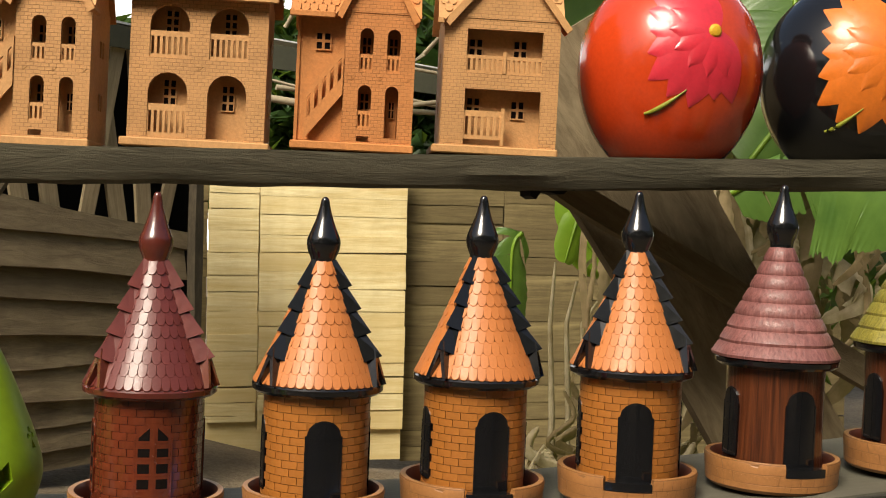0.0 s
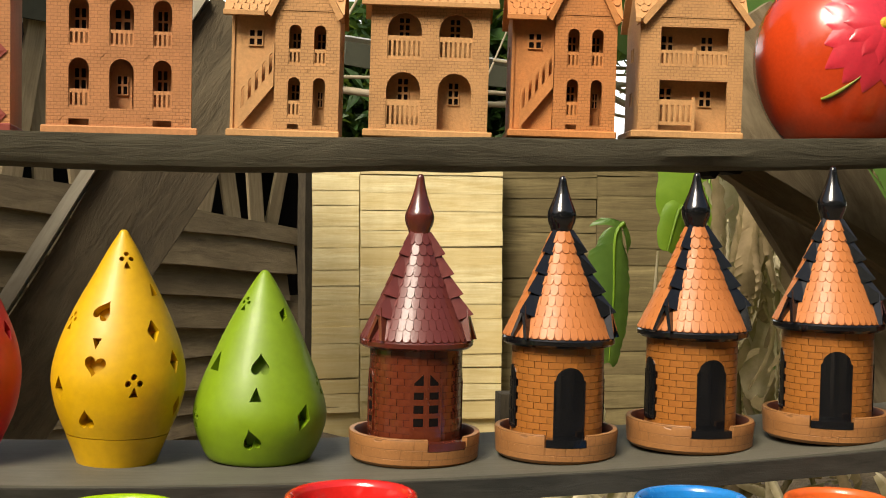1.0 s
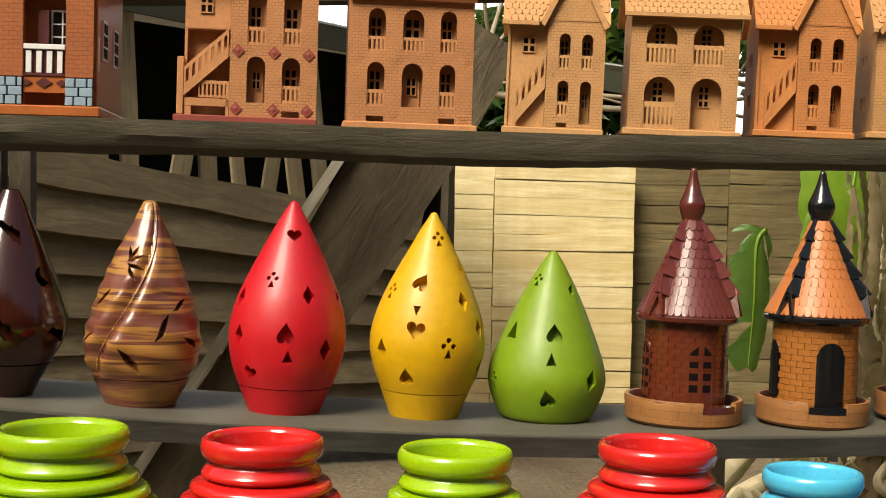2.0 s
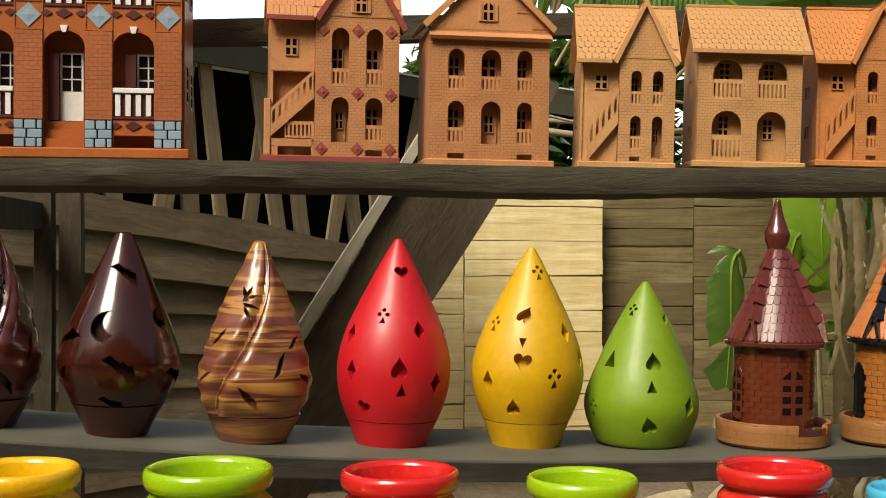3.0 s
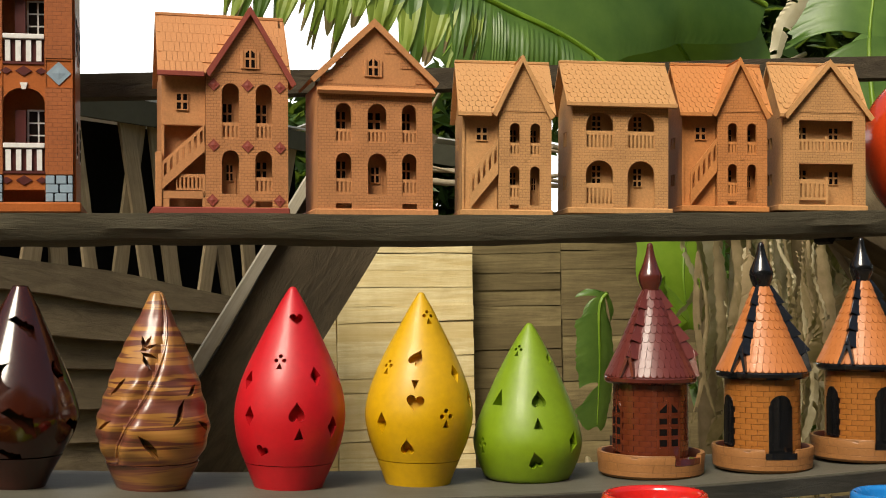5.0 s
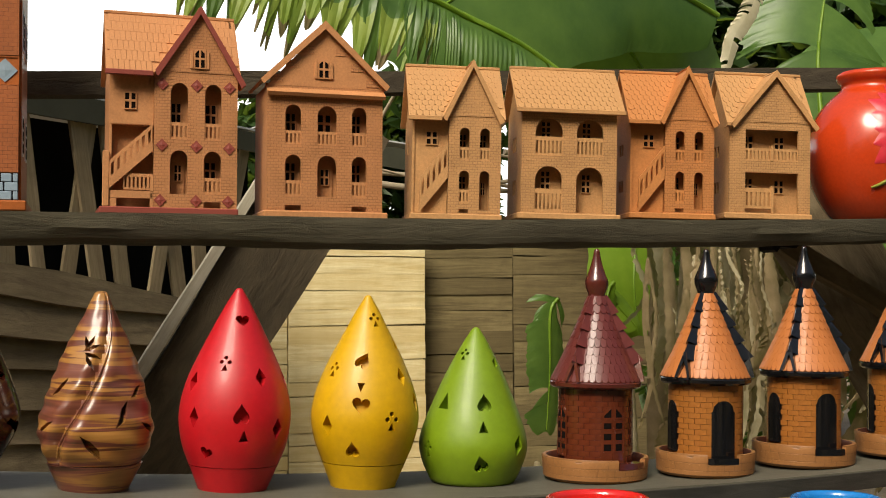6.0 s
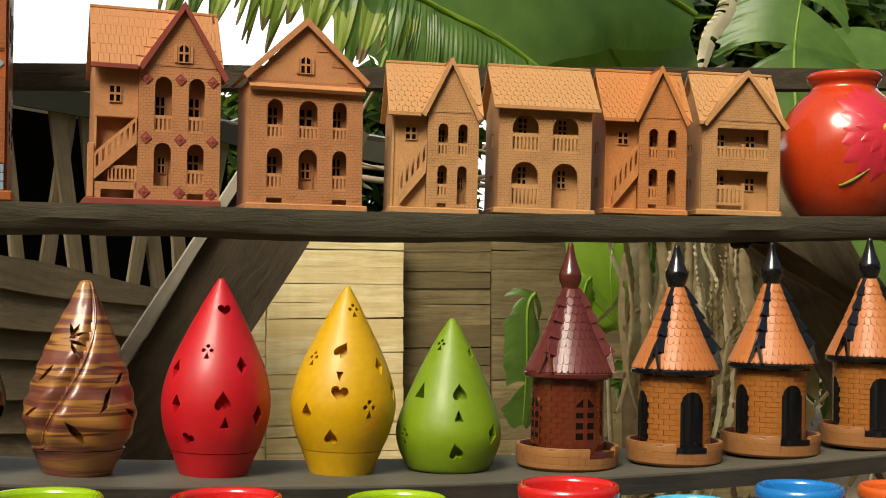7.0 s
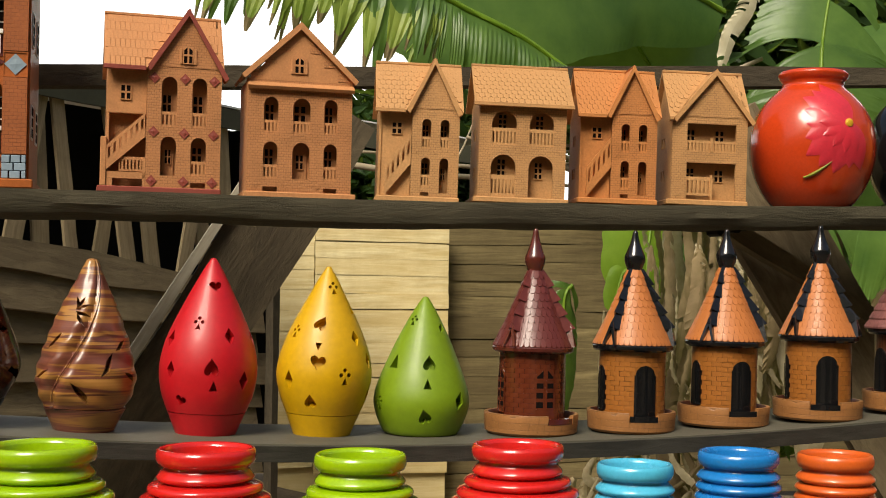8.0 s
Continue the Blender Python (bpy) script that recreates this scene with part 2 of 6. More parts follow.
def marble_mat():
    """Streaked brown and ochre slip glaze, the streaks running round."""
    m, nt, b = nodes_of("marbled_slip", 0.32, coat=0.22)
    v = coords(nt, (1.8, 1.8, 27), turn=(6, 8, 0))
    n = noise_of(nt, v, 1.55, 4, 0.5, 0.9)
    col = ramp(nt, n, [(0.34, (0.03, 0.008, 0.006)), (0.41, (0.15, 0.04, 0.03)), (0.475, (0.17, 0.05, 0.035)),
                       (0.505, (0.37, 0.17, 0.04)), (0.57, (0.42, 0.20, 0.05)), (0.60, (0.10, 0.025, 0.015)), (0.66, (0.15, 0.04, 0.03)), (0.70, (0.36, 0.16, 0.04))])
    streak = noise_of(nt, coords(nt, (6, 6, 300), turn=(6, 8, 0)), 1.0, 4, 0.6, 0.4)
    col = blend(nt, 0.15, col, ramp(nt, streak, [(0.35, (0.05, 0.014, 0.009)), (0.68, (0.45, 0.22, 0.08))]))
    nt.links.new(col, b.inputs["Base Color"])
    bump(nt, b, n, 0.25, 0.002)
    return m


def grain_mat(name, c, deep, rough=0.28, coat=0.5):
    m, nt, b = nodes_of(name, rough, coat=coat)
    n = noise_of(nt, coords(nt, (320, 320, 9)), 1.0, 5, 0.6, 0.5)
    nt.links.new(ramp(nt, n, [(0.32, deep), (0.66, c)]), b.inputs["Base Color"])
    bump(nt, b, n, 0.7, 0.0016)
    return m


M_GROUND = ground_mat()


def cloud_mat():
    m = bpy.data.materials.new("bright_cloud")
    m.use_nodes = True
    nt = m.node_tree
    nt.nodes.remove(nt.nodes["Principled BSDF"])
    e = nt.nodes.new("ShaderNodeEmission")
    e.inputs[0].default_value, e.inputs[1].default_value = (0.93, 0.96, 1.0, 1), 1.3
    nt.links.new(e.outputs[0], nt.nodes["Material Output"].inputs[0])
    return m


M_CLOUD = cloud_mat()
M_MARBLE = marble_mat()
M_THATCH = grain_mat("plum_thatch", (0.25, 0.095, 0.085), (0.12, 0.04, 0.036), 0.5, 0.1)
M_OLIVE = grain_mat("olive_thatch", (0.30, 0.26, 0.05), (0.14, 0.12, 0.025))
M_BARK = grain_mat("carved_bark", (0.115, 0.032, 0.011), (0.028, 0.008, 0.004))


# ---- mesh helpers ----
def part(name, bm, material, parent=None, label="", smooth=None, mats=()):
    me = bpy.data.meshes.new(name)
    bmesh.ops.recalc_face_normals(bm, faces=bm.faces)
    bm.to_mesh(me)
    bm.free()
    for m in (material, *mats):
        me.materials.append(m)
    if smooth is not None:
        me.polygons.foreach_set("use_smooth", [True] * len(me.polygons))
        me.set_sharp_from_angle(angle=radians(smooth))
    ob = new(name, me)
    ob.parent = parent
    if label:
        tagged(ob, label)
    return ob


def share(name, me, parent, m):
    ob = new(name, me)
    ob.parent = parent
    ob.matrix_basis = m
    return ob


def empty(name, label, category, group="", m=None, kind=""):
    ob = new(name)
    ob.empty_display_size = 0.05
    tagged(ob, label, category, group, kind)
    if m is not None:
        ob.matrix_basis = m
    return ob


def box(bm, x0, x1, y0, y1, z0, z1, bev=0.0):
    vs = [bm.verts.new((x, y, z)) for x in (x0, x1) for y in (y0, y1) for z in (z0, z1)]
    fs = [bm.faces.new([vs[i] for i in f]) for f in ((0, 1, 3, 2), (4, 6, 7, 5), (0, 4, 5, 1), (2, 3, 7, 6), (0, 2, 6, 4), (1, 5, 7, 3))]
    if bev:
        es = list({e for f in fs for e in f.edges})
        bmesh.ops.bevel(bm, geom=es, offset=bev, segments=1, affect="EDGES")
    return bm


def boxbm(*a, **k):
    return box(bmesh.new(), *a, **k)


def plate(bm, loops, y0, y1):
    """A flat plate in the xz plane: the first loop is its outline, the others are holes."""
    from mathutils.geometry import tessellate_polygon
    pts = [p for lp in loops for p in lp]
    tris = tessellate_polygon([[Vector((x, z, 0)) for x, z in lp] for lp in loops])
    a = [bm.verts.new((x, y0, z)) for x, z in pts]
    b = [bm.verts.new((x, y1, z)) for x, z in pts]
    for t in tris:
        try:
            bm.faces.new([a[i] for i in t])
            bm.faces.new([b[i] for i in reversed(t)])
        except ValueError:
            pass
    k = 0
    for lp in loops:
        n = len(lp)
        for i in range(n):
            j = (i + 1) % n
            bm.faces.new((a[k + i], a[k + j], b[k + j], b[k + i]))
        k += n
    return bm


def rect(x0, x1, z0, z1):
    return [(x0, z0), (x1, z0), (x1, z1), (x0, z1)]


def arch(x0, x1, z0, z1, rise=None, n=8):
    """An opening with a rounded head; rise: the height of its rounding."""
    w = (x1 - x0) / 2
    rise = min(w, (z1 - z0) * 0.8) if rise is None else rise
    head = [((x0 + x1) / 2 + w * math.cos(math.pi * i / n), z1 - rise + rise * math.sin(math.pi * i / n)) for i in range(n + 1)]
    return [(x0, z0), (x1, z0)] + head


def lathe(bm, prof, n=64, a0=0.0, a1=360.0, wob=0.0, mi=0):
    """Turns (radius, height) points round the z axis."""
    full = a1 - a0 >= 359.9
    m = n if full else n + 1
    rings = []
    for r, z in prof:
        if r < 1e-6:
            rings.append([bm.verts.new((0, 0, z))])
            continue
        ring = []
        for i in range(m):
            a = radians(a0 + (a1 - a0) * i / n)
            k = 1 + wob * noise.noise((math.cos(a) * 2, math.sin(a) * 2, z * 14))
            ring.append(bm.verts.new((r * k * math.sin(a), -r * k * math.cos(a), z)))
        rings.append(ring)
    for p, q in zip(rings, rings[1:]):
        for i in range(n):
            j = (i + 1) % m
            if len(p) == 1 and len(q) == 1:
                continue
            if len(p) == 1:
                f = bm.faces.new((p[0], q[j], q[i]))
            elif len(q) == 1:
                f = bm.faces.new((p[i], p[j], q[0]))
            else:
                f = bm.faces.new((p[i], p[j], q[j], q[i]))
            f.material_index = mi
    return bm


def spline(pts, n=6):
    """A smooth run of (radius, height) points through the given ones."""
    out = []
    for i in range(len(pts) - 1):
        p0, p1, p2, p3 = (Vector(pts[max(0, min(len(pts) - 1, i + k))]) for k in (-1, 0, 1, 2))
        for s in range(n):
            t = s / n
            v = 0.5 * (2 * p1 + (p2 - p0) * t + (2 * p0 - 5 * p1 + 4 * p2 - p3) * t * t + (3 * p1 - p0 - 3 * p2 + p3) * t ** 3)
            out.append((max(0.0, v.x), v.y))
    out.append(tuple(pts[-1]))
    return out


def tube(bm, pts, radii, n=7):
    """A round limb along points."""
    rings = []
    for i, p in enumerate(pts):
        p = Vector(p)
        d = (Vector(pts[min(i + 1, len(pts) - 1)]) - Vector(pts[max(i - 1, 0)])).normalized()
        u = d.orthogonal().normalized()
        w = d.cross(u)
        r = radii[i] if isinstance(radii, (list, tuple)) else radii
        rings.append([bm.verts.new(p + r * (math.cos(2 * math.pi * k / n) * u + math.sin(2 * math.pi * k / n) * w)) for k in range(n)])
    for p, q in zip(rings, rings[1:]):
        for k in range(n):
            bm.faces.new((p[k], p[(k + 1) % n], q[(k + 1) % n], q[k]))
    bm.faces.new(rings[0])
    bm.faces.new(rings[-1])
    return bm


def board(length, wide, thick, rough=0.004, seg=14, bow=0.0, seed=0, wane=0.0):
    """A rough sawn board along x with uneven long edges; bow lifts its ends, wane cuts back its lower front edge."""
    bm = bmesh.new()
    rows = []
    for i in range(seg + 1):
        x = length * (i / seg - 0.5)
        up = bow * (2 * i / seg - 1) ** 2
        e = [rough * noise.noise((x * 7, k * 3.1, seed * 5.7)) + 0.4 * rough * noise.noise((x * 31, k * 3.1, seed)) for k in range(6)]
        rows.append([bm.verts.new(p) for p in ((x, -wide / 2 + e[0] + wane, up + e[2] - thick), (x, -wide / 2 + e[1] * 0.6 + wane * 0.08, up - thick * 0.62 + e[5] * 0.6), (x, -wide / 2 + e[1], up + e[3] * 0.35), (x, wide / 2 + e[4], up + e[3] * 0.35), (x, wide / 2 + e[5], up + e[2] - thick))])
    for p, q in zip(rows, rows[1:]):
        for k in range(5):
            bm.faces.new((p[k], p[(k + 1) % 5], q[(k + 1) % 5], q[k]))
    bm.faces.new(rows[0])
    bm.faces.new(rows[-1])
    return bm


# ---- ground, shed, fence, panels ----
bm = bmesh.new()
bmesh.ops.create_grid(bm, x_segments=200, y_segments=200, size=60)
for v in bm.verts:
    if v.co.length < 25:
        v.co.z = 0.06 * noise.noise(v.co * 0.9) - 0.02
    # the yard falls away behind the rack, most of all to the side of the panels
    fall = max(0.0, min(1.0, (v.co.y - 3.0) / 5.6))
    v.co.z -= (0.12 + 0.42 * max(0.0, min(1.0, (v.co.x + 0.2) / 1.7))) * fall * fall * (3 - 2 * fall)
tagged(part("ground", bm, M_GROUND), "bare brown trodden dirt ground", "ground", kind="structure")

bm = bmesh.new()
for i in range(24):
    a, b = (radians(38 + 92 * k / 24) for k in (i, i + 1))
    bm.faces.new([bm.verts.new((400 * math.cos(q), 400 * math.sin(q), z)) for q, z in ((a, -20), (b, -20), (b, 190), (a, 190))])
tagged(part("backdrop", bm, M_CLOUD), "bright white overcast sky", "sky", kind="structure")

FA, FB = Vector((-1.19, 6.05, 0)), Vector((0.33, 7.55, 0))
FU = (FB - FA).normalized()
FN = Vector((FU.y, -FU.x, 0))


def on_fence(s, z, off=0.0):
    p = FA + FU * s + FN * off
    return Vector((p.x, p.y, z))


def strip(bm, a, b, wa, wb, depth, normal, seg=8, rag=0.012, seed=0.0):
    """A rough board from a to b in the plane square to normal; wa and wb are its widths."""
    a, b = Vector(a), Vector(b)
    d = (b - a).normalized()
    side = normal.cross(d).normalized()
    rows = []
    for i in range(seg + 1):
        t = i / seg
        p, w = a.lerp(b, t), wa + (wb - wa) * t
        e0, e1 = (rag * noise.noise((t * 5, seed, k * 2.0)) for k in (0, 1))
        rows.append([bm.verts.new(q) for q in (p + side * (w / 2 + e0) + normal * depth / 2, p - side * (w / 2 + e1) + normal * depth / 2,
                                               p - side * (w / 2 + e1) - normal * depth / 2, p + side * (w / 2 + e0) - normal * depth / 2)])
    for p, q in zip(rows, rows[1:]):
        for k in range(4):
            bm.faces.new((p[k], p[(k + 1) % 4], q[(k + 1) % 4], q[k]))
    bm.faces.new(rows[0])
    bm.faces.new(rows[-1])
    return bm


def local_strip(name, a, b, wa, wb, depth, normal, material, parent=None, label="", **k):
    """The same board as an object whose x axis runs along it, so that its grain does too."""
    a, b = Vector(a), Vector(b)
    x = (b - a).normalized()
    z = Vector(normal).cross(x).normalized()
    y = z.cross(x)
    m = Matrix((x, y, z)).transposed().to_4x4()
    m.translation = (a + b) / 2
    h = (b - a).length / 2
    ob = part(name, strip(bmesh.new(), (-h, 0, 0), (h, 0, 0), wa, wb, depth, Vector((0, 1, 0)), **k), material, parent, label)
    ob.matrix_basis = m
    return ob


fence = empty("plank_fence", "weathered grey fence of overlapping rough horizontal planks", "fence", kind="structure")
left_z = [1.70, 1.475, 1.245, 1.05, 0.86, 0.68, 0.50, 0.33, 0.16, 0.0]
right_z = [1.205, 1.115, 0.955, 0.80, 0.62, 0.47, 0.32, 0.18, 0.06, -0.04]
for i in range(len(left_z) - 1):
    wl, wr = left_z[i] - left_z[i + 1], right_z[i] - right_z[i + 1]
    a = on_fence(-2.6, left_z[i] - wl / 2 + 0.10 * (1.2 - i * 0.13), 0.012 * (i % 2))
    b = on_fence(1.93 - 0.05 * (i % 3), right_z[i] - wr / 2, 0.012 * (i % 2))
    pk = local_strip("plank", a, b, wl * 1.16, wr * 1.16, 0.022, FN, M_FENCE, fence, seg=24, rag=0.035, seed=i * 3.3)
    pk.matrix_basis = pk.matrix_basis @ pose(0, 0, 0, -14)
local_strip("fence_post", on_fence(1.885, -0.2, 0.09), on_fence(1.89, 1.75, 0.09), 0.065, 0.06, 0.06, FN, M_BEAM, fence, "dark end post")

shed = empty("slatted_shed", "dark shed with leaning tan slats under a mossy roof", "shed", kind="structure")
rs = random.Random(5)
s = -2.7
k = 0
while s < 1.84:
    lean = rs.uniform(-0.20, -0.06) if k % 3 else rs.uniform(0.18, 0.32)
    top = 2.38 - 0.06 * (s + 2.7) / 4.9
    w = rs.uniform(0.085, 0.12)
    local_strip("slat", on_fence(s - lean * 0.6, 0.7, -0.028 - 0.022 * (k % 2)), on_fence(s + lean, top, -0.028 - 0.022 * (k % 2)), w, w * 0.92, 0.02, FN, M_SLAT, shed, seg=6, rag=0.008, seed=k)
    s += rs.uniform(0.17, 0.27)
    k += 1
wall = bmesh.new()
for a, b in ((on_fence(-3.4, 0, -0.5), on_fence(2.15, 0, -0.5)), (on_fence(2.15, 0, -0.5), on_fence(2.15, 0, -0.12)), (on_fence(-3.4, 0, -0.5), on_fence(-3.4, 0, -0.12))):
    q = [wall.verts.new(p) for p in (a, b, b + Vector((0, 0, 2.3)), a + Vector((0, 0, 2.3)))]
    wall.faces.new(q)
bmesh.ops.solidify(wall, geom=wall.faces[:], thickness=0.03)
part("back_wall", wall, M_SHED, shed, "boards inside the shed coloured near-black for its shade")
roof = bmesh.new()
strip(roof, on_fence(-3.6, 2.43, -0.475), on_fence(2.12, 2.35, -0.475), 0.95, 0.95, 0.012, Vector((0, 0, 1)), seg=16, rag=0.02)
part("roof", roof, M_SHEET, shed, "pale sheet roof edge")
local_strip("fascia", on_fence(-3.6, 2.365, 0.012), on_fence(2.12, 2.265, 0.012), 0.15, 0.12, 0.025, FN, M_ROOF, shed, "mossy grey-green fascia board", seg=16, rag=0.015)
# low roof seen over the pale panel
local_strip("fascia", (0.65, 9.5, 2.55), (2.36, 9.9, 2.39), 0.18, 0.16, 0.03, Vector((0, -1, 0)), M_ROOF, shed, seg=10, rag=0.012)
low = strip(bmesh.new(), (0.59, 9.75, 2.68), (2.36, 10.15, 2.52), 0.55, 0.55, 0.012, Vector((0, 0, 1)), seg=8, rag=0.02)
part("roof", low, M_SHEET, shed, "pale sheet roof edge")

YN = Vector((0, -1, 0))


def plank_wall(name, label, x0, x1, y, z0l, z0r, top, material, pitch, seams, seed, skew=0.0):
    """A wall of pallet planks in columns between seams, each plank an object."""
    w = empty(name, label, "panel", kind="structure")
    r = random.Random(seed)
    xs = [x0, *seams, x1]
    for c in range(len(xs) - 1):
        z = top + r.uniform(-0.02, 0.02)
        base = z0l + (z0r - z0l) * (xs[c] - x0) / (x1 - x0)
        while z > base + 0.03:
            h = min(pitch * r.uniform(0.75, 1.25), z - base)
            yy = y + r.uniform(-0.006, 0.006) - 0.012 * (c % 2) + skew * (xs[c] - x0)
            local_strip("plank", (xs[c] + r.uniform(0, 0.008), yy, z - h / 2 + r.uniform(-0.006, 0.006)), (xs[c + 1] - r.uniform(0, 0.008), yy, z - h / 2 + r.uniform(-0.008, 0.008)),
                        h - 0.003, h - 0.003, 0.02, YN, material, w, seg=4, rag=0.006, seed=r.random() * 50)
            z -= h
    back = boxbm(x0 + 0.01, x1 - 0.01, y + 0.025, y + 0.05, min(z0l, z0r), top - 0.03)
    part("backing", back, material, w)
    return w


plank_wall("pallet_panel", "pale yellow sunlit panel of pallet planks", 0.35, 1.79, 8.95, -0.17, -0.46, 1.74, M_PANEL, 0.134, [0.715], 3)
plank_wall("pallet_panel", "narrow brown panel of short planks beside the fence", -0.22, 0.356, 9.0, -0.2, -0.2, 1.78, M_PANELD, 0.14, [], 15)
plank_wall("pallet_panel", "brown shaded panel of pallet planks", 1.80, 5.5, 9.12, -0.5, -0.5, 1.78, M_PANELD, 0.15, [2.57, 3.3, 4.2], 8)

# ---- shelf structure ----
rack = empty("shelf_rack", "rough wooden display rack of grey boards", "shelf", kind="structure")


def upper_sag(x):
    """How far the upper shelf dips below its straight line."""
    return 0.0045 * math.exp(-((x + 0.22) / 0.26) ** 2)


ub = board(3.9, 0.27, 0.037, 0.0035, 110, 0.0, 2, 0.009)
for v in ub.verts:
    v.co.z += 0.025 * max(0.0, v.co.x - 0.15) ** 1.5 - upper_sag(v.co.x + 0.1)
up = part("upper_board", ub, M_SHELF, rack, "dark grey rough-sawn shelf board with a waney edge", smooth=30)
up.matrix_basis = pose(0.1, 1.59, 1.4225)


def lower_z(x):
    """The height of the sagging lower shelf."""
    return 1.031 + 0.05 * (x + 0.1) ** 2


low = board(3.4, 0.26, 0.019, 0.003, 60, 0.05 * 1.7 ** 2, 7)
lo = part("lower_board", low, M_SHELF2, rack, "grey painted sagging shelf board", smooth=50)
lo.matrix_basis = pose(-0.1, 1.30, 1.031)
# a thin dark strip laid over the board's front
ed = board(3.4, 0.006, 0.0235, 0.0012, 60, 0.05 * 1.7 ** 2, 13)
ed = part("board_edge", ed, M_EDGE, lo, "dark strip along the front edge", smooth=40)
ed.matrix_basis = pose(0, -0.1335, -0.0025)
bt = part("bottom_board", board(3.4, 0.30, 0.03, 0.003, 30, 0.0, 11), M_SHELF2, rack, "grey lower shelf board")
bt.matrix_basis = pose(-0.1, 1.07, 0.80)

# leaning supports behind the shelves
prop = empty("leaning_prop", "wide dark plank leaning behind the shelves", "plank", kind="structure")


def leaning(name, x_at, z_at, slope, wide, thick, y, z0, z1, material, parent, label="", edge=None):
    """A wide board whose left edge passes x_at at the height z_at; slope is run over rise."""
    d = Vector((slope, 0, 1)).normalized()
    side = Vector((d.z, 0, -d.x))
    a = Vector((x_at + slope * (z0 - z_at), y, z0)) + side * wide / 2
    b = Vector((x_at + slope * (z1 - z_at), y, z1)) + side * wide / 2
    ob = local_strip(name, a, b, wide, wide, thick, YN, material, parent, label, seg=48, rag=0.022 if wide > 0.1 else 0.006, seed=wide * 9)
    return ob


leaning("plank", -0.455, 1.404, 0.62, 0.185, 0.05, 2.17, 0.0, 1.72, M_PROP, prop, "dark weathered plank")
# added strip whose pale colour stands for light on the plank's edge
leaning("sawn_edge", -0.476, 1.404, 0.62, 0.021, 0.06, 2.155, 0.0, 1.72, M_BEAMEDGE, prop, "pale grey sawn edge, its lit side put into the colour")

brace = empty("diagonal_brace", "dark diagonal board bracing the shelf", "brace", kind="structure")
local_strip("wide_board", (0.575, 1.80, 1.62), (1.491, 1.80, 0.20), 0.205, 0.205, 0.03, YN, M_BRACE, brace, seg=14, rag=0.006)
local_strip("narrow_board", (0.558, 1.74, 1.408), (1.246, 1.74, 1.027), 0.036, 0.04, 0.04, YN, M_BRACE, brace, "brown edge board", seg=14, rag=0.006)
local_strip("stub", (0.498, 1.66, 1.393), (0.562, 1.66, 1.397), 0.026, 0.018, 0.05, YN, M_SHED, brace, "near-black stub of wood")

rail = local_strip("back_rail", (-2.2, 1.86, 1.601), (1.9, 1.86, 1.80), 0.048, 0.036, 0.05, YN, M_BEAM, None, seg=40, rag=0.006)
tagged(rail, "dark round rail behind the clay houses", "rail", kind="structure")
for x, w in ((-1.09, 0.042), (-1.142, 0.034), (0.315, 0.05), (-1.75, 0.06), (1.9, 0.06)):
    zt = 1.6 if x < 1.5 else 1.9
    if x == 0.315:
        zt = 0.97
    p = local_strip("shelf_post", (x, 2.2 if abs(x) < 1.5 else 1.75, 0.0), (x + 0.004, 2.2 if abs(x) < 1.5 else 1.75, zt if x != -1.75 else 1.9), w, w, 0.05, YN, M_BEAM, None, seg=10, rag=0.004, seed=x)
    tagged(p, "upright grey post carrying the shelves", "post", kind="structure")
for y, z in ((1.62, 1.37), (1.36, 1.02)):
    b = part("shelf_bearer", boxbm(-1.2, -1.14, y - 0.1, y + 0.62, z - 0.04, z + (0.012 if z > 1.2 else 0.028)), M_BEAM)
    tagged(b, "short dark bearer under the shelf", "bearer", kind="structure")


def stand(x, y, z, turn=0.0, lean=1.9):
    """The pose of a thing on the slightly leaning rack."""
    return pose(x, y, z, 0, lean, 0) @ pose(0, 0, 0, 0, 0, turn)


# ---- lanterns on the lower shelf ----
def heart(s, n=12):
    pts = []
    for i in range(2 * n):
        t = 2 * math.pi * i / (2 * n)
        pts.append((s * 0.062 * 16 * math.sin(t) ** 3, s * 0.062 * (13 * math.cos(t) - 5 * math.cos(2 * t) - 2 * math.cos(3 * t) - math.cos(4 * t))))
    return [pts]


def spade(s):
    return [[(x * 0.82, -z * 1.2 if z < 0 else -z) for x, z in heart(s)[0]]]


def diamond(s):
    return [[(0, -1.25 * s), (0.75 * s, 0), (0, 1.25 * s), (-0.75 * s, 0)]]


def tri(s):
    return [[(-0.8 * s, -s), (0.8 * s, -s), (0, s)]]


def circle(s, x, z, n=10):
    return [(x + s * math.cos(2 * math.pi * i / n), z + s * math.sin(2 * math.pi * i / n)) for i in range(n)]


def club(s):
    k = s * 0.34
    return [circle(k, 0, 0.95 * s), circle(k, -0.62 * s, 0.25 * s), circle(k, 0.62 * s, 0.25 * s), [(-0.5 * s, -1.2 * s), (0.5 * s, -1.2 * s), (0, -0.1 * s)]]


def moon(s, n=8):
    out = [(1.2 * s * math.cos(a), 1.2 * s * math.sin(a)) for a in (radians(100 + 170 * i / n) for i in range(n + 1))]
    back = [(0.62 * s + 1.0 * s * math.cos(a), 0.48 * s + 1.0 * s * math.sin(a)) for a in (radians(266 - 140 * i / n) for i in range(n + 1))]
    return [out + back]


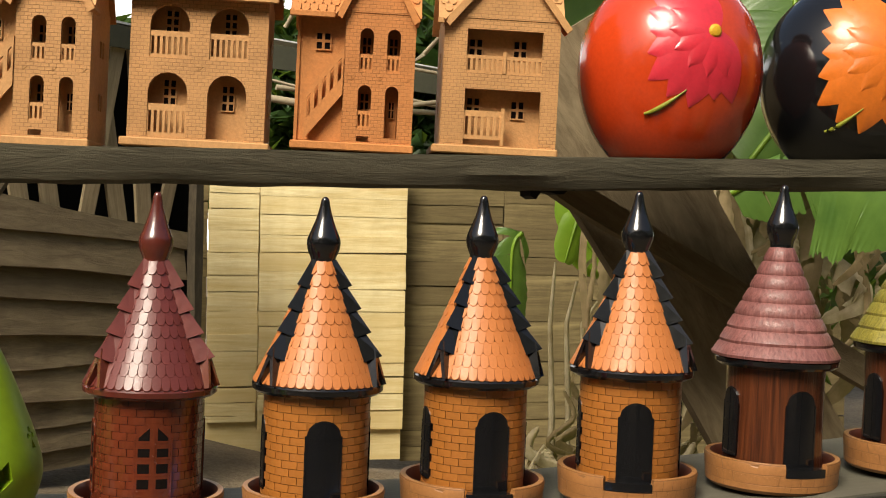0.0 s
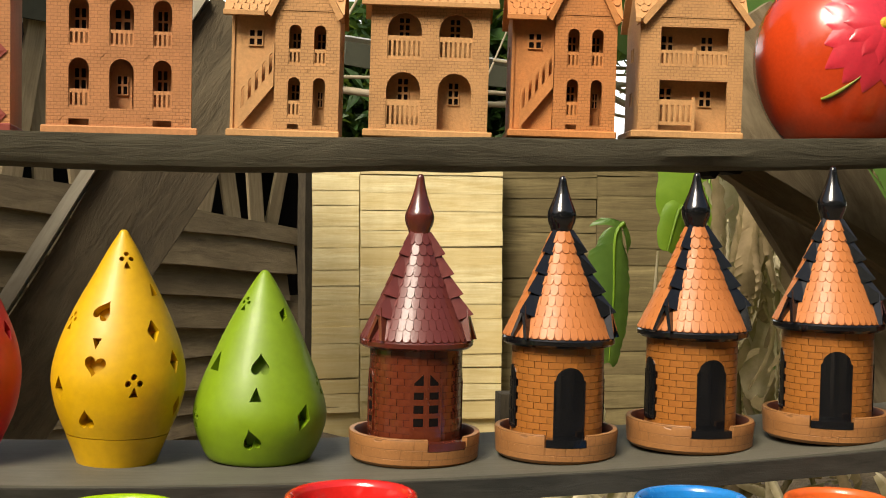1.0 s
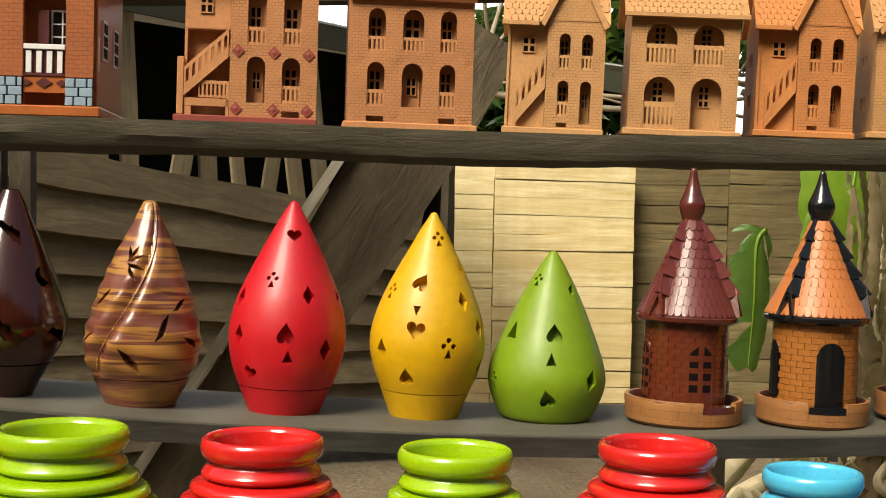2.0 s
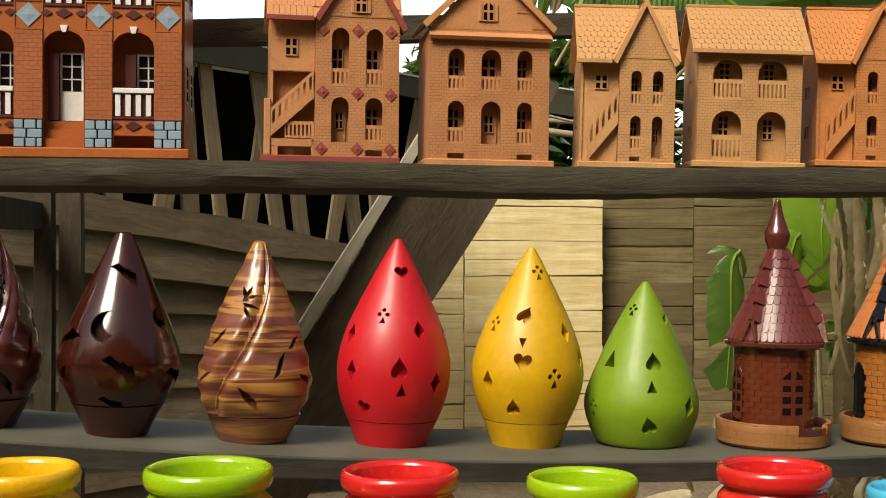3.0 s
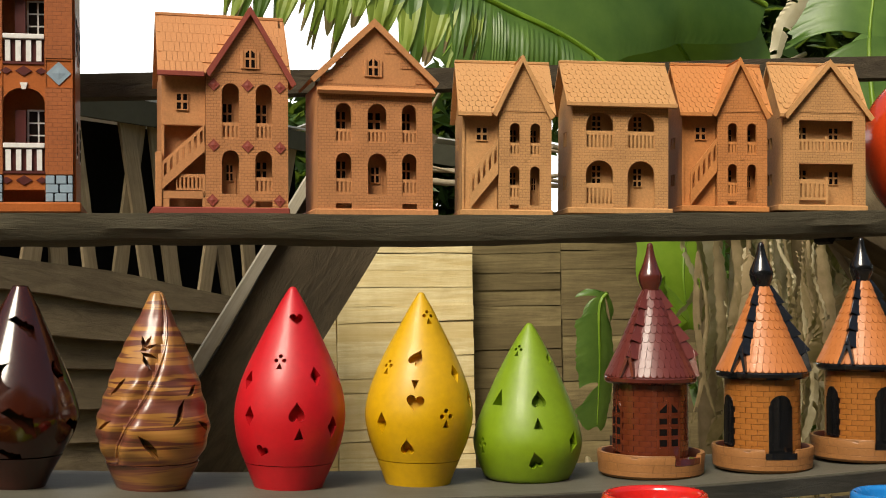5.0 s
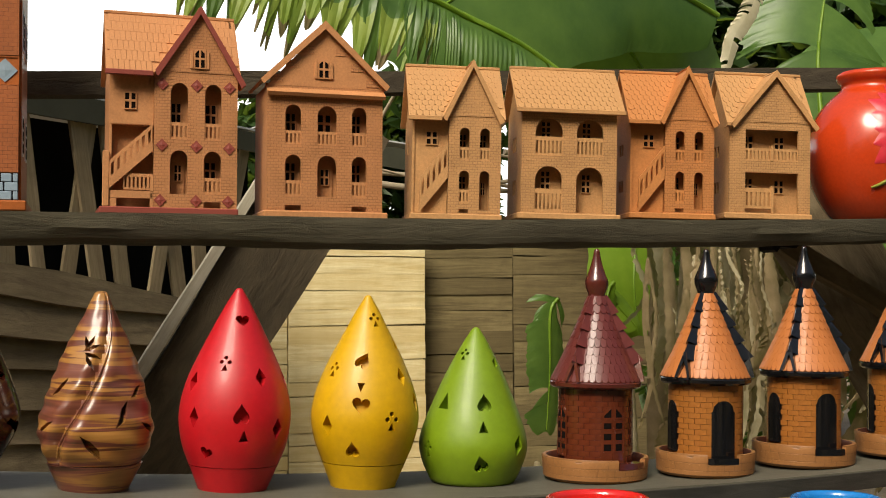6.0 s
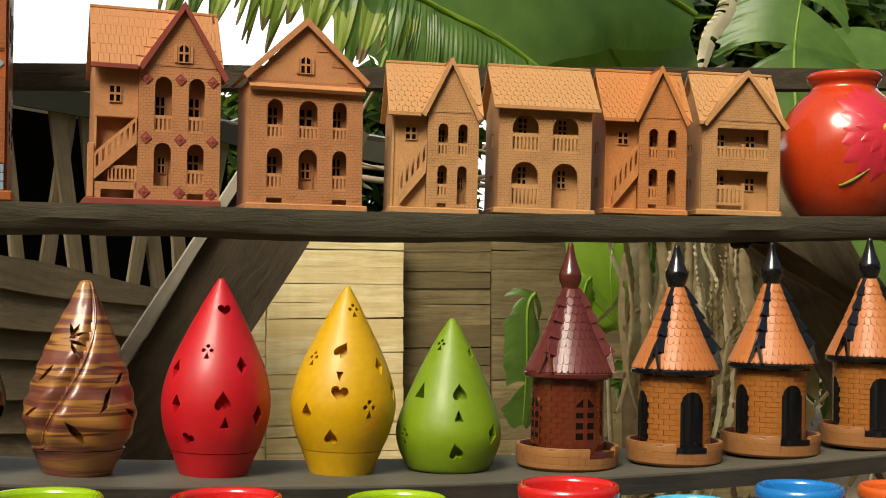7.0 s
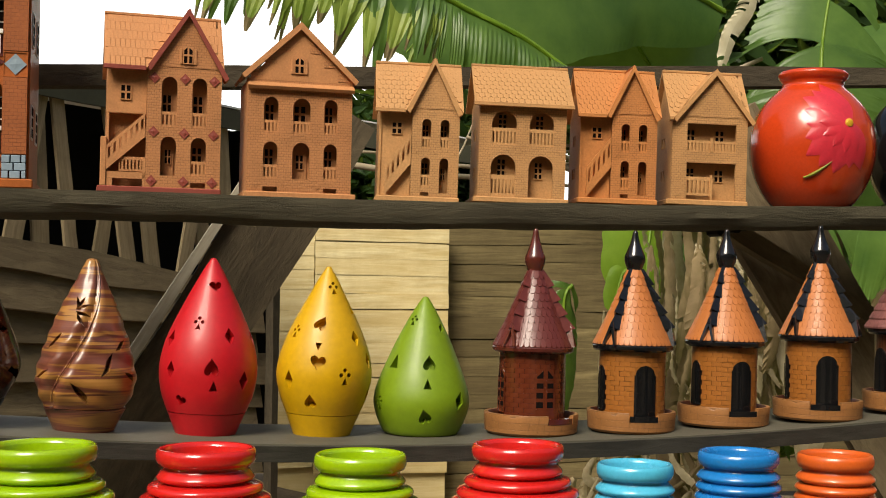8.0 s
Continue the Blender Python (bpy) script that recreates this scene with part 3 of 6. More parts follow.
def bat(s):
    return [[(-2.0 * s, 0.35 * s), (-1.3 * s, 1.05 * s), (-0.7 * s, 0.75 * s), (-0.15 * s, 0.55 * s), (0.05 * s, 0.85 * s), (0.35 * s, 0.5 * s), (1.1 * s, 0.55 * s), (2.0 * s, -1.3 * s), (1.3 * s, -0.95 * s), (0.9 * s, -1.1 * s), (0.45 * s, -0.6 * s), (-0.2 * s, -0.45 * s), (-0.7 * s, -0.1 * s), (-1.2 * s, 0.1 * s)]]


def slit(s):
    return [[(-0.35 * s, -1.5 * s), (0.3 * s, -0.6 * s), (0.35 * s, 0.5 * s), (0.1 * s, 1.6 * s), (-0.35 * s, 0.4 * s)]]


SHAPES = {"h": heart, "s": spade, "d": diamond, "t": tri, "c": club, "m": moon, "b": bat, "l": slit}


def radius_at(prof, z):
    for (r0, z0), (r1, z1) in zip(prof, prof[1:]):
        if z0 <= z <= z1:
            return r0 + (r1 - r0) * (z - z0) / max(1e-6, z1 - z0)
    return prof[-1][0]


def pierced(name, prof, cuts, material, parent, label="", thick=0.006, wob=0.0, inside=None, fluted=None):
    """A turned shell with shapes cut right through it."""
    outer = spline(prof, 5)
    inner = [(max(0.0, r - thick), z) for r, z in outer]
    inner[0] = (inner[0][0], outer[0][1] + thick)
    inner[-1] = (0.0, outer[-1][1] - thick)
    bm = bmesh.new()
    lathe(bm, [(0, outer[0][1]), *outer, (0, outer[-1][1])] if outer[-1][0] > 1e-5 else [(0, outer[0][1]), *outer], 72, wob=wob)
    lathe(bm, [(0, inner[0][1]), *inner], 48, mi=1)
    if fluted:
        for v in bm.verts:
            r = math.hypot(v.co.x, v.co.y)
            if r > 1e-4:
                g = 1 + fluted(math.degrees(math.atan2(v.co.x, -v.co.y)), v.co.z)
                v.co.x *= g
                v.co.y *= g
    cut = bmesh.new()
    for kind, ang, z, size, turn in cuts:
        r = radius_at(outer, z)
        r2 = radius_at(outer, z + 0.01)
        lean = math.degrees(math.atan2(r - r2, 0.01))
        m = pose(0, 0, 0, 0, 0, ang) @ pose(0, -r, z, -lean * 0.7, 0, 0) @ pose(0, 0, 0, 0, turn, 0)
        for lp in SHAPES[kind](size):
            t = bmesh.new()
            plate(t, [lp], -0.014, 0.016)
            t.transform(m)
            bmesh.ops.recalc_face_normals(t, faces=t.faces)
            me = bpy.data.meshes.new("tmp")
            t.to_mesh(me)
            t.free()
            cut.from_mesh(me)
            bpy.data.meshes.remove(me)
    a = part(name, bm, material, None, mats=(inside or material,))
    if cuts:
        c = part("cutter", cut, material)
        bo = a.modifiers.new("cut", "BOOLEAN")
        bo.operation, bo.object, bo.solver = "DIFFERENCE", c, "EXACT"
        bo.use_self = True
        bpy.context.view_layer.update()
        me = bpy.data.meshes.new_from_object(a.evaluated_get(bpy.context.evaluated_depsgraph_get()))
        a.modifiers.clear()
        a.data = me
        bpy.data.objects.remove(c)
    a.data.polygons.foreach_set("use_smooth", [True] * len(a.data.polygons))
    a.data.set_sharp_from_angle(angle=radians(38))
    a.parent = parent
    if label:
        tagged(a, label)
    return a


def drop_lantern(label, x, y, top, cup, cuts, material, turn=0.0, cup_label="", wob=0.004, fluted=None):
    z = lower_z(x)
    ob = empty("drop_lantern", label, "lantern", "drop lanterns on the shelf", stand(x - 0.0085, y, z, turn))
    if cup:
        bm = lathe(bmesh.new(), spline(cup, 4) + [(cup[-1][0] - 0.006, cup[-1][1]), (cup[-1][0] - 0.012, cup[-1][1] - 0.012), (0, 0.01)], 64, wob=wob)
        bm2 = lathe(bm, [(0, 0), cup[0]], 64)
        part("cup", bm2, material, ob, cup_label, smooth=40)
    # the shell's inner face is coloured near-black for the shade within
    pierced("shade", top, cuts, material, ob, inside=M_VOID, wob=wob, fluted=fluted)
    return ob


# scales: metres of height over the shelf, degrees round from the front
CUP = [(0.046, 0.0), (0.051, 0.012), (0.0575, 0.028), (0.060, 0.0335)]
RED_P = [(0.0605, 0.0345), (0.070, 0.060), (0.0748, 0.090), (0.0735, 0.116), (0.066, 0.146), (0.0515, 0.18), (0.034, 0.216), (0.018, 0.247), (0.008, 0.264), (0.004, 0.270), (0.0, 0.2712)]
drop_lantern("red glazed teardrop lantern with card-suit cut-outs", -0.524, 1.294, RED_P, CUP,
             [("h", 6, 0.228, 0.0095, 0), ("c", -22, 0.171, 0.0085, 0), ("d", 24, 0.153, 0.011, 0), ("d", -64, 0.146, 0.011, 0), ("s", 0, 0.104, 0.0135, 0), ("t", 3, 0.078, 0.008, 0),
              ("d", -52, 0.100, 0.011, 0), ("d", 42, 0.086, 0.012, 0), ("h", -38, 0.055, 0.009, 20), ("d", 75, 0.15, 0.01, 0), ("c", 120, 0.17, 0.0085, 0), ("s", 150, 0.1, 0.013, 0), ("d", -120, 0.12, 0.011, 0)], M_RED)
YEL_P = [(0.0585, 0.0345), (0.0695, 0.062), (0.0755, 0.092), (0.073, 0.118), (0.064, 0.148), (0.049, 0.182), (0.031, 0.216), (0.0165, 0.244), (0.008, 0.258), (0.004, 0.265), (0.0, 0.2665)]
CUPY = [(0.045, 0.0), (0.0495, 0.012), (0.056, 0.028), (0.0582, 0.0335)]
drop_lantern("yellow glazed teardrop lantern with card-suit cut-outs", -0.342, 1.304, YEL_P, CUPY,
             [("c", 15, 0.232, 0.0085, 0), ("s", -18, 0.175, 0.0125, 25), ("d", 40, 0.155, 0.011, 0), ("c", -62, 0.163, 0.0085, 0), ("t", -18, 0.141, 0.0065, 180), ("h", -17, 0.118, 0.0125, 8),
              ("d", -55, 0.088, 0.012, 0), ("c", 17, 0.096, 0.0105, 0), ("s", -26, 0.055, 0.0115, 0), ("d", 60, 0.12, 0.011, 0), ("d", 68, 0.068, 0.010, 0), ("t", 62, 0.20, 0.008, 0), ("s", 140, 0.1, 0.012, 0), ("d", -120, 0.12, 0.011, 0)], M_YEL)
GRN_P = [(0.056, 0.0), (0.062, 0.005), (0.072, 0.026), (0.0775, 0.046), (0.077, 0.064), (0.070, 0.088), (0.058, 0.118), (0.045, 0.148), (0.030, 0.178), (0.016, 0.203), (0.007, 0.217), (0.0035, 0.221), (0.0, 0.2222)]
drop_lantern("green glazed onion-shaped lantern with card-suit cut-outs", -0.18, 1.310, GRN_P, None,
             [("s", -3, 0.115, 0.013, 0), ("t", -6, 0.085, 0.0085, 0), ("s", -8, 0.032, 0.0125, -14), ("d", 38, 0.058, 0.013, 20), ("c", -72, 0.050, 0.009, 0), ("t", -62, 0.118, 0.012, 0), ("c", -52, 0.183, 0.007, 0),
              ("d", 42, 0.172, 0.008, 30), ("c", 75, 0.09, 0.009, 0), ("s", 150, 0.1, 0.012, 0), ("d", -130, 0.06, 0.012, 0)], M_GRN)
BRN_P = [(0.058, 0.042), (0.071, 0.066), (0.0775, 0.090), (0.073, 0.114), (0.063, 0.142), (0.048, 0.176), (0.033, 0.208), (0.020, 0.236), (0.0105, 0.254), (0.009, 0.2565), (0.0, 0.257)]
CUPB = [(0.038, 0.0), (0.045, 0.016), (0.055, 0.035), (0.0585, 0.0405)]
drop_lantern("dark brown glossy teardrop lantern with bat and moon cut-outs", -0.876, 1.279, BRN_P, CUPB,
             [("b", 14, 0.205, 0.0105, 20), ("m", -8, 0.140, 0.0175, 8), ("b", 8, 0.090, 0.0125, 14), ("b", -58, 0.125, 0.011, -40), ("m", -48, 0.075, 0.013, 10), ("b", 0, 0.045, 0.009, 10), ("m", 62, 0.15, 0.012, 0),
              ("b", 70, 0.08, 0.01, 0), ("m", 150, 0.12, 0.014, 0)], M_DBROWN, cup_label="near-black glazed cup")


def swirl(a, z):
    """A leaf wound round the body: a deep groove beside its midrib and folds across it."""
    c = -52 + (z - 0.04) * 430
    d = ((a - c + 180) % 360) - 180
    return -0.14 * math.exp(-(d / 6) ** 2) + 0.07 * math.exp(-((d - 15) / 12) ** 2) + 0.05 * math.exp(-((d + 16) / 10) ** 2) + 0.019 * math.sin(z * 240 + abs(d) * 0.06) - 0.02


LEAF_P = [(0.060, 0.036), (0.0715, 0.060), (0.0745, 0.084), (0.069, 0.108), (0.060, 0.138), (0.050, 0.166), (0.037, 0.196), (0.021, 0.228), (0.0115, 0.25), (0.007, 0.257), (0.0, 0.2585)]
leafy = [("l", 28, 0.102, 0.013, 20), ("l", -4, 0.06, 0.014, -45), ("l", 52, 0.13, 0.010, 50), ("l", -58, 0.085, 0.011, 60), ("l", -50, 0.135, 0.010, 30), ("l", 60, 0.085, 0.010, -70)] + \
        [("l", -20 + 9 * math.cos(radians(t)), 0.178 + 0.014 * math.sin(radians(t)), 0.0075, 90 - t) for t in (-50, -10, 30, 70, 115)]
for lx, tn, lb in ((-0.705, 0, "marbled brown and ochre teardrop lantern carved with a leaf"), (-1.045, 40, "dark reddish-brown teardrop lantern carved with leaves")):
    ob = drop_lantern(lb, lx, 1.284, LEAF_P, [(0.044, 0.0), (0.050, 0.013), (0.0575, 0.028), (0.0605, 0.035)], leafy, M_MARBLE if tn == 0 else M_OX, tn, wob=0.02, fluted=swirl)
    bm = bmesh.new()
    pts = []
    for i in range(30):
        z = 0.046 + 0.205 * i / 29
        a = radians(-52 + (z - 0.04) * 430 + 5)
        r = radius_at(LEAF_P, z) * 1.02
        pts.append((r * math.sin(a), -r * math.cos(a), z))
    tube(bm, pts, 0.0014, 6)
    part("leaf_rib", bm, M_MARBLE if tn == 0 else M_OX, ob, "raised leaf midrib", smooth=60)


# ---- little towers ----
def cyl_strip(bm, a0, a1, z0, top, r0, r1, n=8):
    """A curved panel round the z axis between two angles (degrees); top gives its height at each angle."""
    cols = []
    for i in range(n + 1):
        a = radians(a0 + (a1 - a0) * i / n)
        zt = top(i / n)
        cols.append([bm.verts.new((r * math.sin(a), -r * math.cos(a), z)) for r, z in ((r1, z0), (r1, zt), (r0, zt), (r0, z0))])
    for p, q in zip(cols, cols[1:]):
        for k in range(4):
            bm.faces.new((p[k], p[(k + 1) % 4], q[(k + 1) % 4], q[k]))
    bm.faces.new(cols[0])
    bm.faces.new(cols[-1])
    return bm


def arched(z, rise):
    return lambda t: z + rise * math.sqrt(max(0.0, 1 - (2 * t - 1) ** 2))


def mesh_of(name, bm, material, smooth=None):
    me = bpy.data.meshes.new(name)
    bmesh.ops.recalc_face_normals(bm, faces=bm.faces)
    bm.to_mesh(me)
    bm.free()
    me.materials.append(material)
    if smooth:
        me.polygons.foreach_set("use_smooth", [True] * len(me.polygons))
        me.set_sharp_from_angle(angle=radians(smooth))
    return me


def brick_mesh(material):
    return mesh_of("brick", cyl_strip(bmesh.new(), -8.65, 8.65, 0.0003, lambda t: 0.0076, 0.0525, 0.0549, 3), material)


def shingle_mesh(material):
    """One scale tile with a rounded foot, curved to the cone and a little proud of it."""
    w, h, n = 0.0044, 0.0160, 6
    bm = bmesh.new()
    cols = []
    for i in range(n + 1):
        u = 2 * i / n - 1
        x = w * u
        foot = 0.0042 * (1 - math.sqrt(max(0.0, 1 - min(1.0, abs(u)) ** 2.4)))
        y = x * x / 0.085
        cols.append([bm.verts.new(q) for q in ((x, y + 0.0008, foot), (x * 0.99, y - 0.0010, foot + 0.0001), (x * 0.94, y - 0.0012, foot + 0.0005), (x * 0.94, y - 0.0006, h))])
    for p, q in zip(cols, cols[1:]):
        for k in range(3):
            bm.faces.new((p[k], p[k + 1], q[k + 1], q[k]))
    for p in (cols[0], cols[-1]):
        bm.faces.new(p)
    return mesh_of("shingle", bm, material, 22)


def ridge_mesh(material):
    bm = bmesh.new()
    top = [(-0.0052, 0.0, 0.031), (0, -0.0056, 0.031), (0.0052, 0.0, 0.031)]
    bot = [(-0.0095, 0.0015, 0.0), (0, -0.0135, 0.0), (0.0095, 0.0015, 0.0)]
    a, b = [bm.verts.new(p) for p in top], [bm.verts.new(p) for p in bot]
    for f in ((a[0], a[1], b[1], b[0]), (a[1], a[2], b[2], b[1]), (a[2], a[0], b[0], b[2]), tuple(a), tuple(b)):
        bm.faces.new(f)
    return mesh_of("ridge_tile", bm, material)


def dormer_mesh(material):
    bm = bmesh.new()
    plate(bm, [[(-0.0125, 0), (-0.0085, 0), (0, 0.026), (0.0085, 0), (0.0125, 0), (0.0016, 0.038), (-0.0016, 0.038)]], -0.0075, 0.006)
    return mesh_of("dormer", bm, material)


BRICKS = {"o": brick_mesh(M_GLAZE_BRICK), "x": brick_mesh(M_OX_BRICK)}
SHINGLES = {"o": shingle_mesh(M_GLAZE_TILE), "x": shingle_mesh(M_OX_TILE)}
RIDGES = {"o": ridge_mesh(M_BLACK), "x": ridge_mesh(M_OX_TILE)}
DORMERS = {"o": dormer_mesh(M_BLACK), "x": dormer_mesh(M_OX_BRICK)}
R0, Z0, R1, Z1 = 0.0655, 0.1415, 0.0125, 0.264


def tower(label, x, y, face, style, taller=0.0, saucer_face=None, dish=1.0):
    """A round tower lantern in its saucer. style: o orange, x oxblood, b bark with thatch, g bark with olive thatch."""
    z = lower_z(x)
    ob = empty("tower_lantern", label, "lantern", "tower lanterns on the shelf", stand(x - 0.0055, y, z, face, 1.15))
    scaly = style in "ox"
    dishm = M_DISH
    sf = (saucer_face if saucer_face is not None else 0.0)
    bm = lathe(bmesh.new(), [(0, 0.0), (0.067, 0.0), (0.0715, 0.004), (0.0725, 0.019), (0.066, 0.0195)], 64)
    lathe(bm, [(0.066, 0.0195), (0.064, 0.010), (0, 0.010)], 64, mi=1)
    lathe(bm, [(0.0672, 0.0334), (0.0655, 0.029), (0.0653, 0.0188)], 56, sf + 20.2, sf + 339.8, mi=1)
    lathe(bm, [(0.0724, 0.0186), (0.0735, 0.031), (0.0725, 0.0335), (0.0675, 0.0335), (0.066, 0.029), (0.0658, 0.0188)], 56, sf + 20, sf + 340)
    for s in (20, 340):
        a = radians(sf + s)
        u = Vector((math.sin(a), -math.cos(a), 0))
        vs = [bm.verts.new(u * r + Vector((0, 0, q))) for r, q in ((0.0724, 0.0186), (0.0735, 0.031), (0.0725, 0.0335), (0.0675, 0.0335), (0.066, 0.029), (0.0658, 0.0188))]
        bm.faces.new(vs)
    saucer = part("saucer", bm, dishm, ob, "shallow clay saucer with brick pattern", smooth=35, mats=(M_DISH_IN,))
    saucer.matrix_basis = Matrix.Diagonal((dish, dish, 1, 1))
    st = cyl_strip(bmesh.new(), sf - 19, sf + 19, 0.0198, lambda t: 0.0285, 0.058, 0.0722, 6)
    part("doorstep", st, M_BLACK if style != "x" else M_OX, saucer)
    body_m = {"o": M_GLAZE_JOINT, "x": M_OX}.get(style, M_BARK)
    bm = lathe(bmesh.new(), spline([(0.0545, 0.009), (0.054, 0.016), (0.0532, 0.05), (0.0528, 0.10), (0.0536, 0.134), (0.054, 0.142)], 5), 64)
    body = part("wall", bm, body_m, ob, smooth=50)
    doorm = M_BLACK if style != "x" else M_OX_BRICK
    for k, ang in enumerate((0, -90, 180, 90)):
        wd = 19.5 if k == 0 else 15
        z0 = 0.0125 if k == 0 else 0.034
        zt = 0.090 if k == 0 else 0.088
        d = part("door" if k == 0 else "window", cyl_strip(bmesh.new(), ang - wd, ang + wd, z0, arched(zt, 0.0195), 0.050, 0.0556, 10), doorm if style != "x" else M_OX_BRICK, ob)
        bars = bmesh.new()
        lo = z0 if style != "x" or k else 0.042
        for q in ([-wd, -wd + 0.1 * wd], [-0.07 * wd, 0.07 * wd], [0.9 * wd, wd]):
            cyl_strip(bars, ang + q[0], ang + q[1], z0, lambda t: zt + (0.004 if abs(q[0]) > 2 else 0.018), 0.054, 0.0562, 2)
        for j in range(4):
            zz = lo + (zt - lo) * j / 3
            cyl_strip(bars, ang - wd, ang + wd, zz, lambda t: zz + 0.0022, 0.054, 0.0561, 6)
        cyl_strip(bars, ang - wd, ang + wd, zt, arched(zt, 0.020), 0.0515, 0.0545, 10)
        part("lattice", bars, M_BLACK if style != "x" else M_OX_BRICK, d)
        if style == "x":
            # near-black plates stand in for the shade in the openings
            panes = bmesh.new()
            for j in range(3):
                for h in (-0.48, 0.48):
                    zz = 0.045 + (zt - 0.045) * j / 3
                    cyl_strip(panes, ang + h * wd - 0.30 * wd, ang + h * wd + 0.30 * wd, zz, lambda t: zz + 0.0095, 0.0550, 0.0559, 3)
            for h in (-0.48, 0.48):
                cyl_strip(panes, ang + h * wd - 0.28 * wd, ang + h * wd + 0.28 * wd, zt + 0.001, (lambda t: zt + 0.005 + 0.010 * (t if h < 0 else 1 - t)), 0.0550, 0.0559, 4)
            part("pane", panes, M_VOID, d, "near-black plates for the shaded gaps between the glazing bars")
    # eaves band
    em = M_BLACK if style != "x" else M_OX
    part("eaves_band", lathe(bmesh.new(), [(0.054, 0.131), (0.0635, 0.132), (0.067, 0.135), (0.0675, 0.140), (0.0655, 0.1425), (0.052, 0.1425)], 64), em, ob, smooth=30)
    if scaly:
        bm = lathe(bmesh.new(), [(0.0, Z0), (R0, Z0), (R0 + 0.0005, Z0 + 0.003), (0.046, 0.182), (0.0255, 0.23), (R1, Z1), (0, Z1 + 0.004)], 64)
        rf = part("roof", bm, M_GLAZE_TILE_J if style == "o" else M_OX, ob, smooth=40)
        slope = math.degrees(math.atan2(R0 - R1, Z1 - Z0))
        rows = 10
        for i in range(rows):
            t = (i + 0.02) / rows
            zz = Z0 + (Z1 - Z0) * t
            r = radius_at([(R0, Z0), (0.046, 0.182), (0.0255, 0.23), (R1, Z1)], zz) + 0.0008
            n = max(8, round(2 * math.pi * r / 0.0092))
            sc = 2 * math.pi * r / n / 0.0092
            for k in range(n):
                a = 360.0 * (k + 0.5 * (i % 2)) / n
                jr, js = 0.7 * noise.noise((a, zz * 90, x)), 0.8 * noise.noise((a * 1.7, zz * 70, x + 9))
                share("shingle", SHINGLES[style], rf, pose(0, 0, 0, 0, 0, a) @ pose(0, -r, zz, -slope - 1.2 + jr, 0, js) @ Matrix.Diagonal((sc, 1, 1, 1)))
        for ang in (-57, 57, 180):
            for j in range(4):
                t = 0.20 + 0.195 * j
                zz = Z0 + (Z1 - Z0) * t
                r = radius_at([(R0, Z0), (0.046, 0.182), (0.0255, 0.23), (R1, Z1)], zz)
                sc = 1.3 - 0.14 * j
                share("ridge_tile", RIDGES[style], rf, pose(0, 0, 0, 0, 0, ang) @ pose(0, -r, zz, -slope, 0, 0) @ Matrix.Diagonal((sc, sc, 1, 1)))
            share("dormer", DORMERS[style], rf, pose(0, 0, 0, 0, 0, ang) @ pose(0, -R0 + 0.002, Z0, -slope * 0.55, 0, 0))
    else:
        bm = bmesh.new()
        prof = [(0.0, Z0)]
        n = 8
        for i in range(n):
            za, zb = Z0 + (0.262 - Z0) * i / n, Z0 + (0.262 - Z0) * (i + 1) / n
            ra, rb = (0.069 - 0.057 * (i / n) ** 0.9), (0.069 - 0.057 * ((i + 1) / n) ** 0.9)
            prof += [(ra, za), (ra + 0.0006, za + 0.003), (rb + 0.0022, zb - 0.0015)]
        prof += [(0.011, 0.264), (0, 0.266)]
        part("roof", lathe(bm, prof, 72, wob=0.05), M_THATCH if style == "b" else M_OLIVE, ob, "ringed plum thatch roof" if style == "b" else "ringed olive thatch roof", smooth=40)
    h = taller
    part("finial", lathe(bmesh.new(), spline([(0.0125, 0.262), (0.0128, 0.268), (0.0165, 0.278), (0.0172, 0.287), (0.0135, 0.297), (0.0092, 0.308 + h * 0.4), (0.0058, 0.320 + h * 0.7), (0.0042, 0.328 + h), (0.0025, 0.331 + h), (0, 0.3318 + h)], 4), 32), M_BLACK if style != "x" else M_OX, ob, smooth=60)
    if scaly:
        rows, n = 15, 20
        z = 0.0125
        for i in range(rows):
            for k in range(n):
                a = ((360.0 * (k + 0.5 * (i % 2)) / n + 180) % 360) - 180
                zm = z + 0.004
                lim = 0.0
                for ang, wd, b0, b1 in ((0, 19.5, 0.0, 0.111), (-90, 15, 0.03, 0.108), (90, 15, 0.03, 0.108), (180, 15, 0.03, 0.108)):
                    d = abs(((a - ang + 180) % 360) - 180)
                    if d < wd - 3 and b0 < zm < b1 - 0.012:
                        lim = 1
                if not lim:
                    share("brick", BRICKS[style], body, pose(0, 0, z, 0, 0, a))
            z += 0.0079
    return ob


tower("oxblood glazed round tower lantern with scale-tiled roof", -0.001, 1.290, 5, "x", 0.004, 18, 1.06)
for tx, ty, tf, td in ((0.167, 1.270, 1, 1.0), (0.337, 1.276, 6, 1.055), (0.507, 1.262, -14, 1.03)):
    tower("glazed orange brick tower lantern with black ridges and finial", tx, ty, tf, "o", 0.0, -6, td)
tower("dark brown bark-textured tower lantern with plum thatched roof", 0.675, 1.255, 4, "b", 0.0, 0)
tower("dark brown bark-textured tower lantern with olive thatched roof", 0.845, 1.25, 6, "g", 0.0, 0)


# ---- clay houses on the upper shelf ----
UP_Z = 1.424


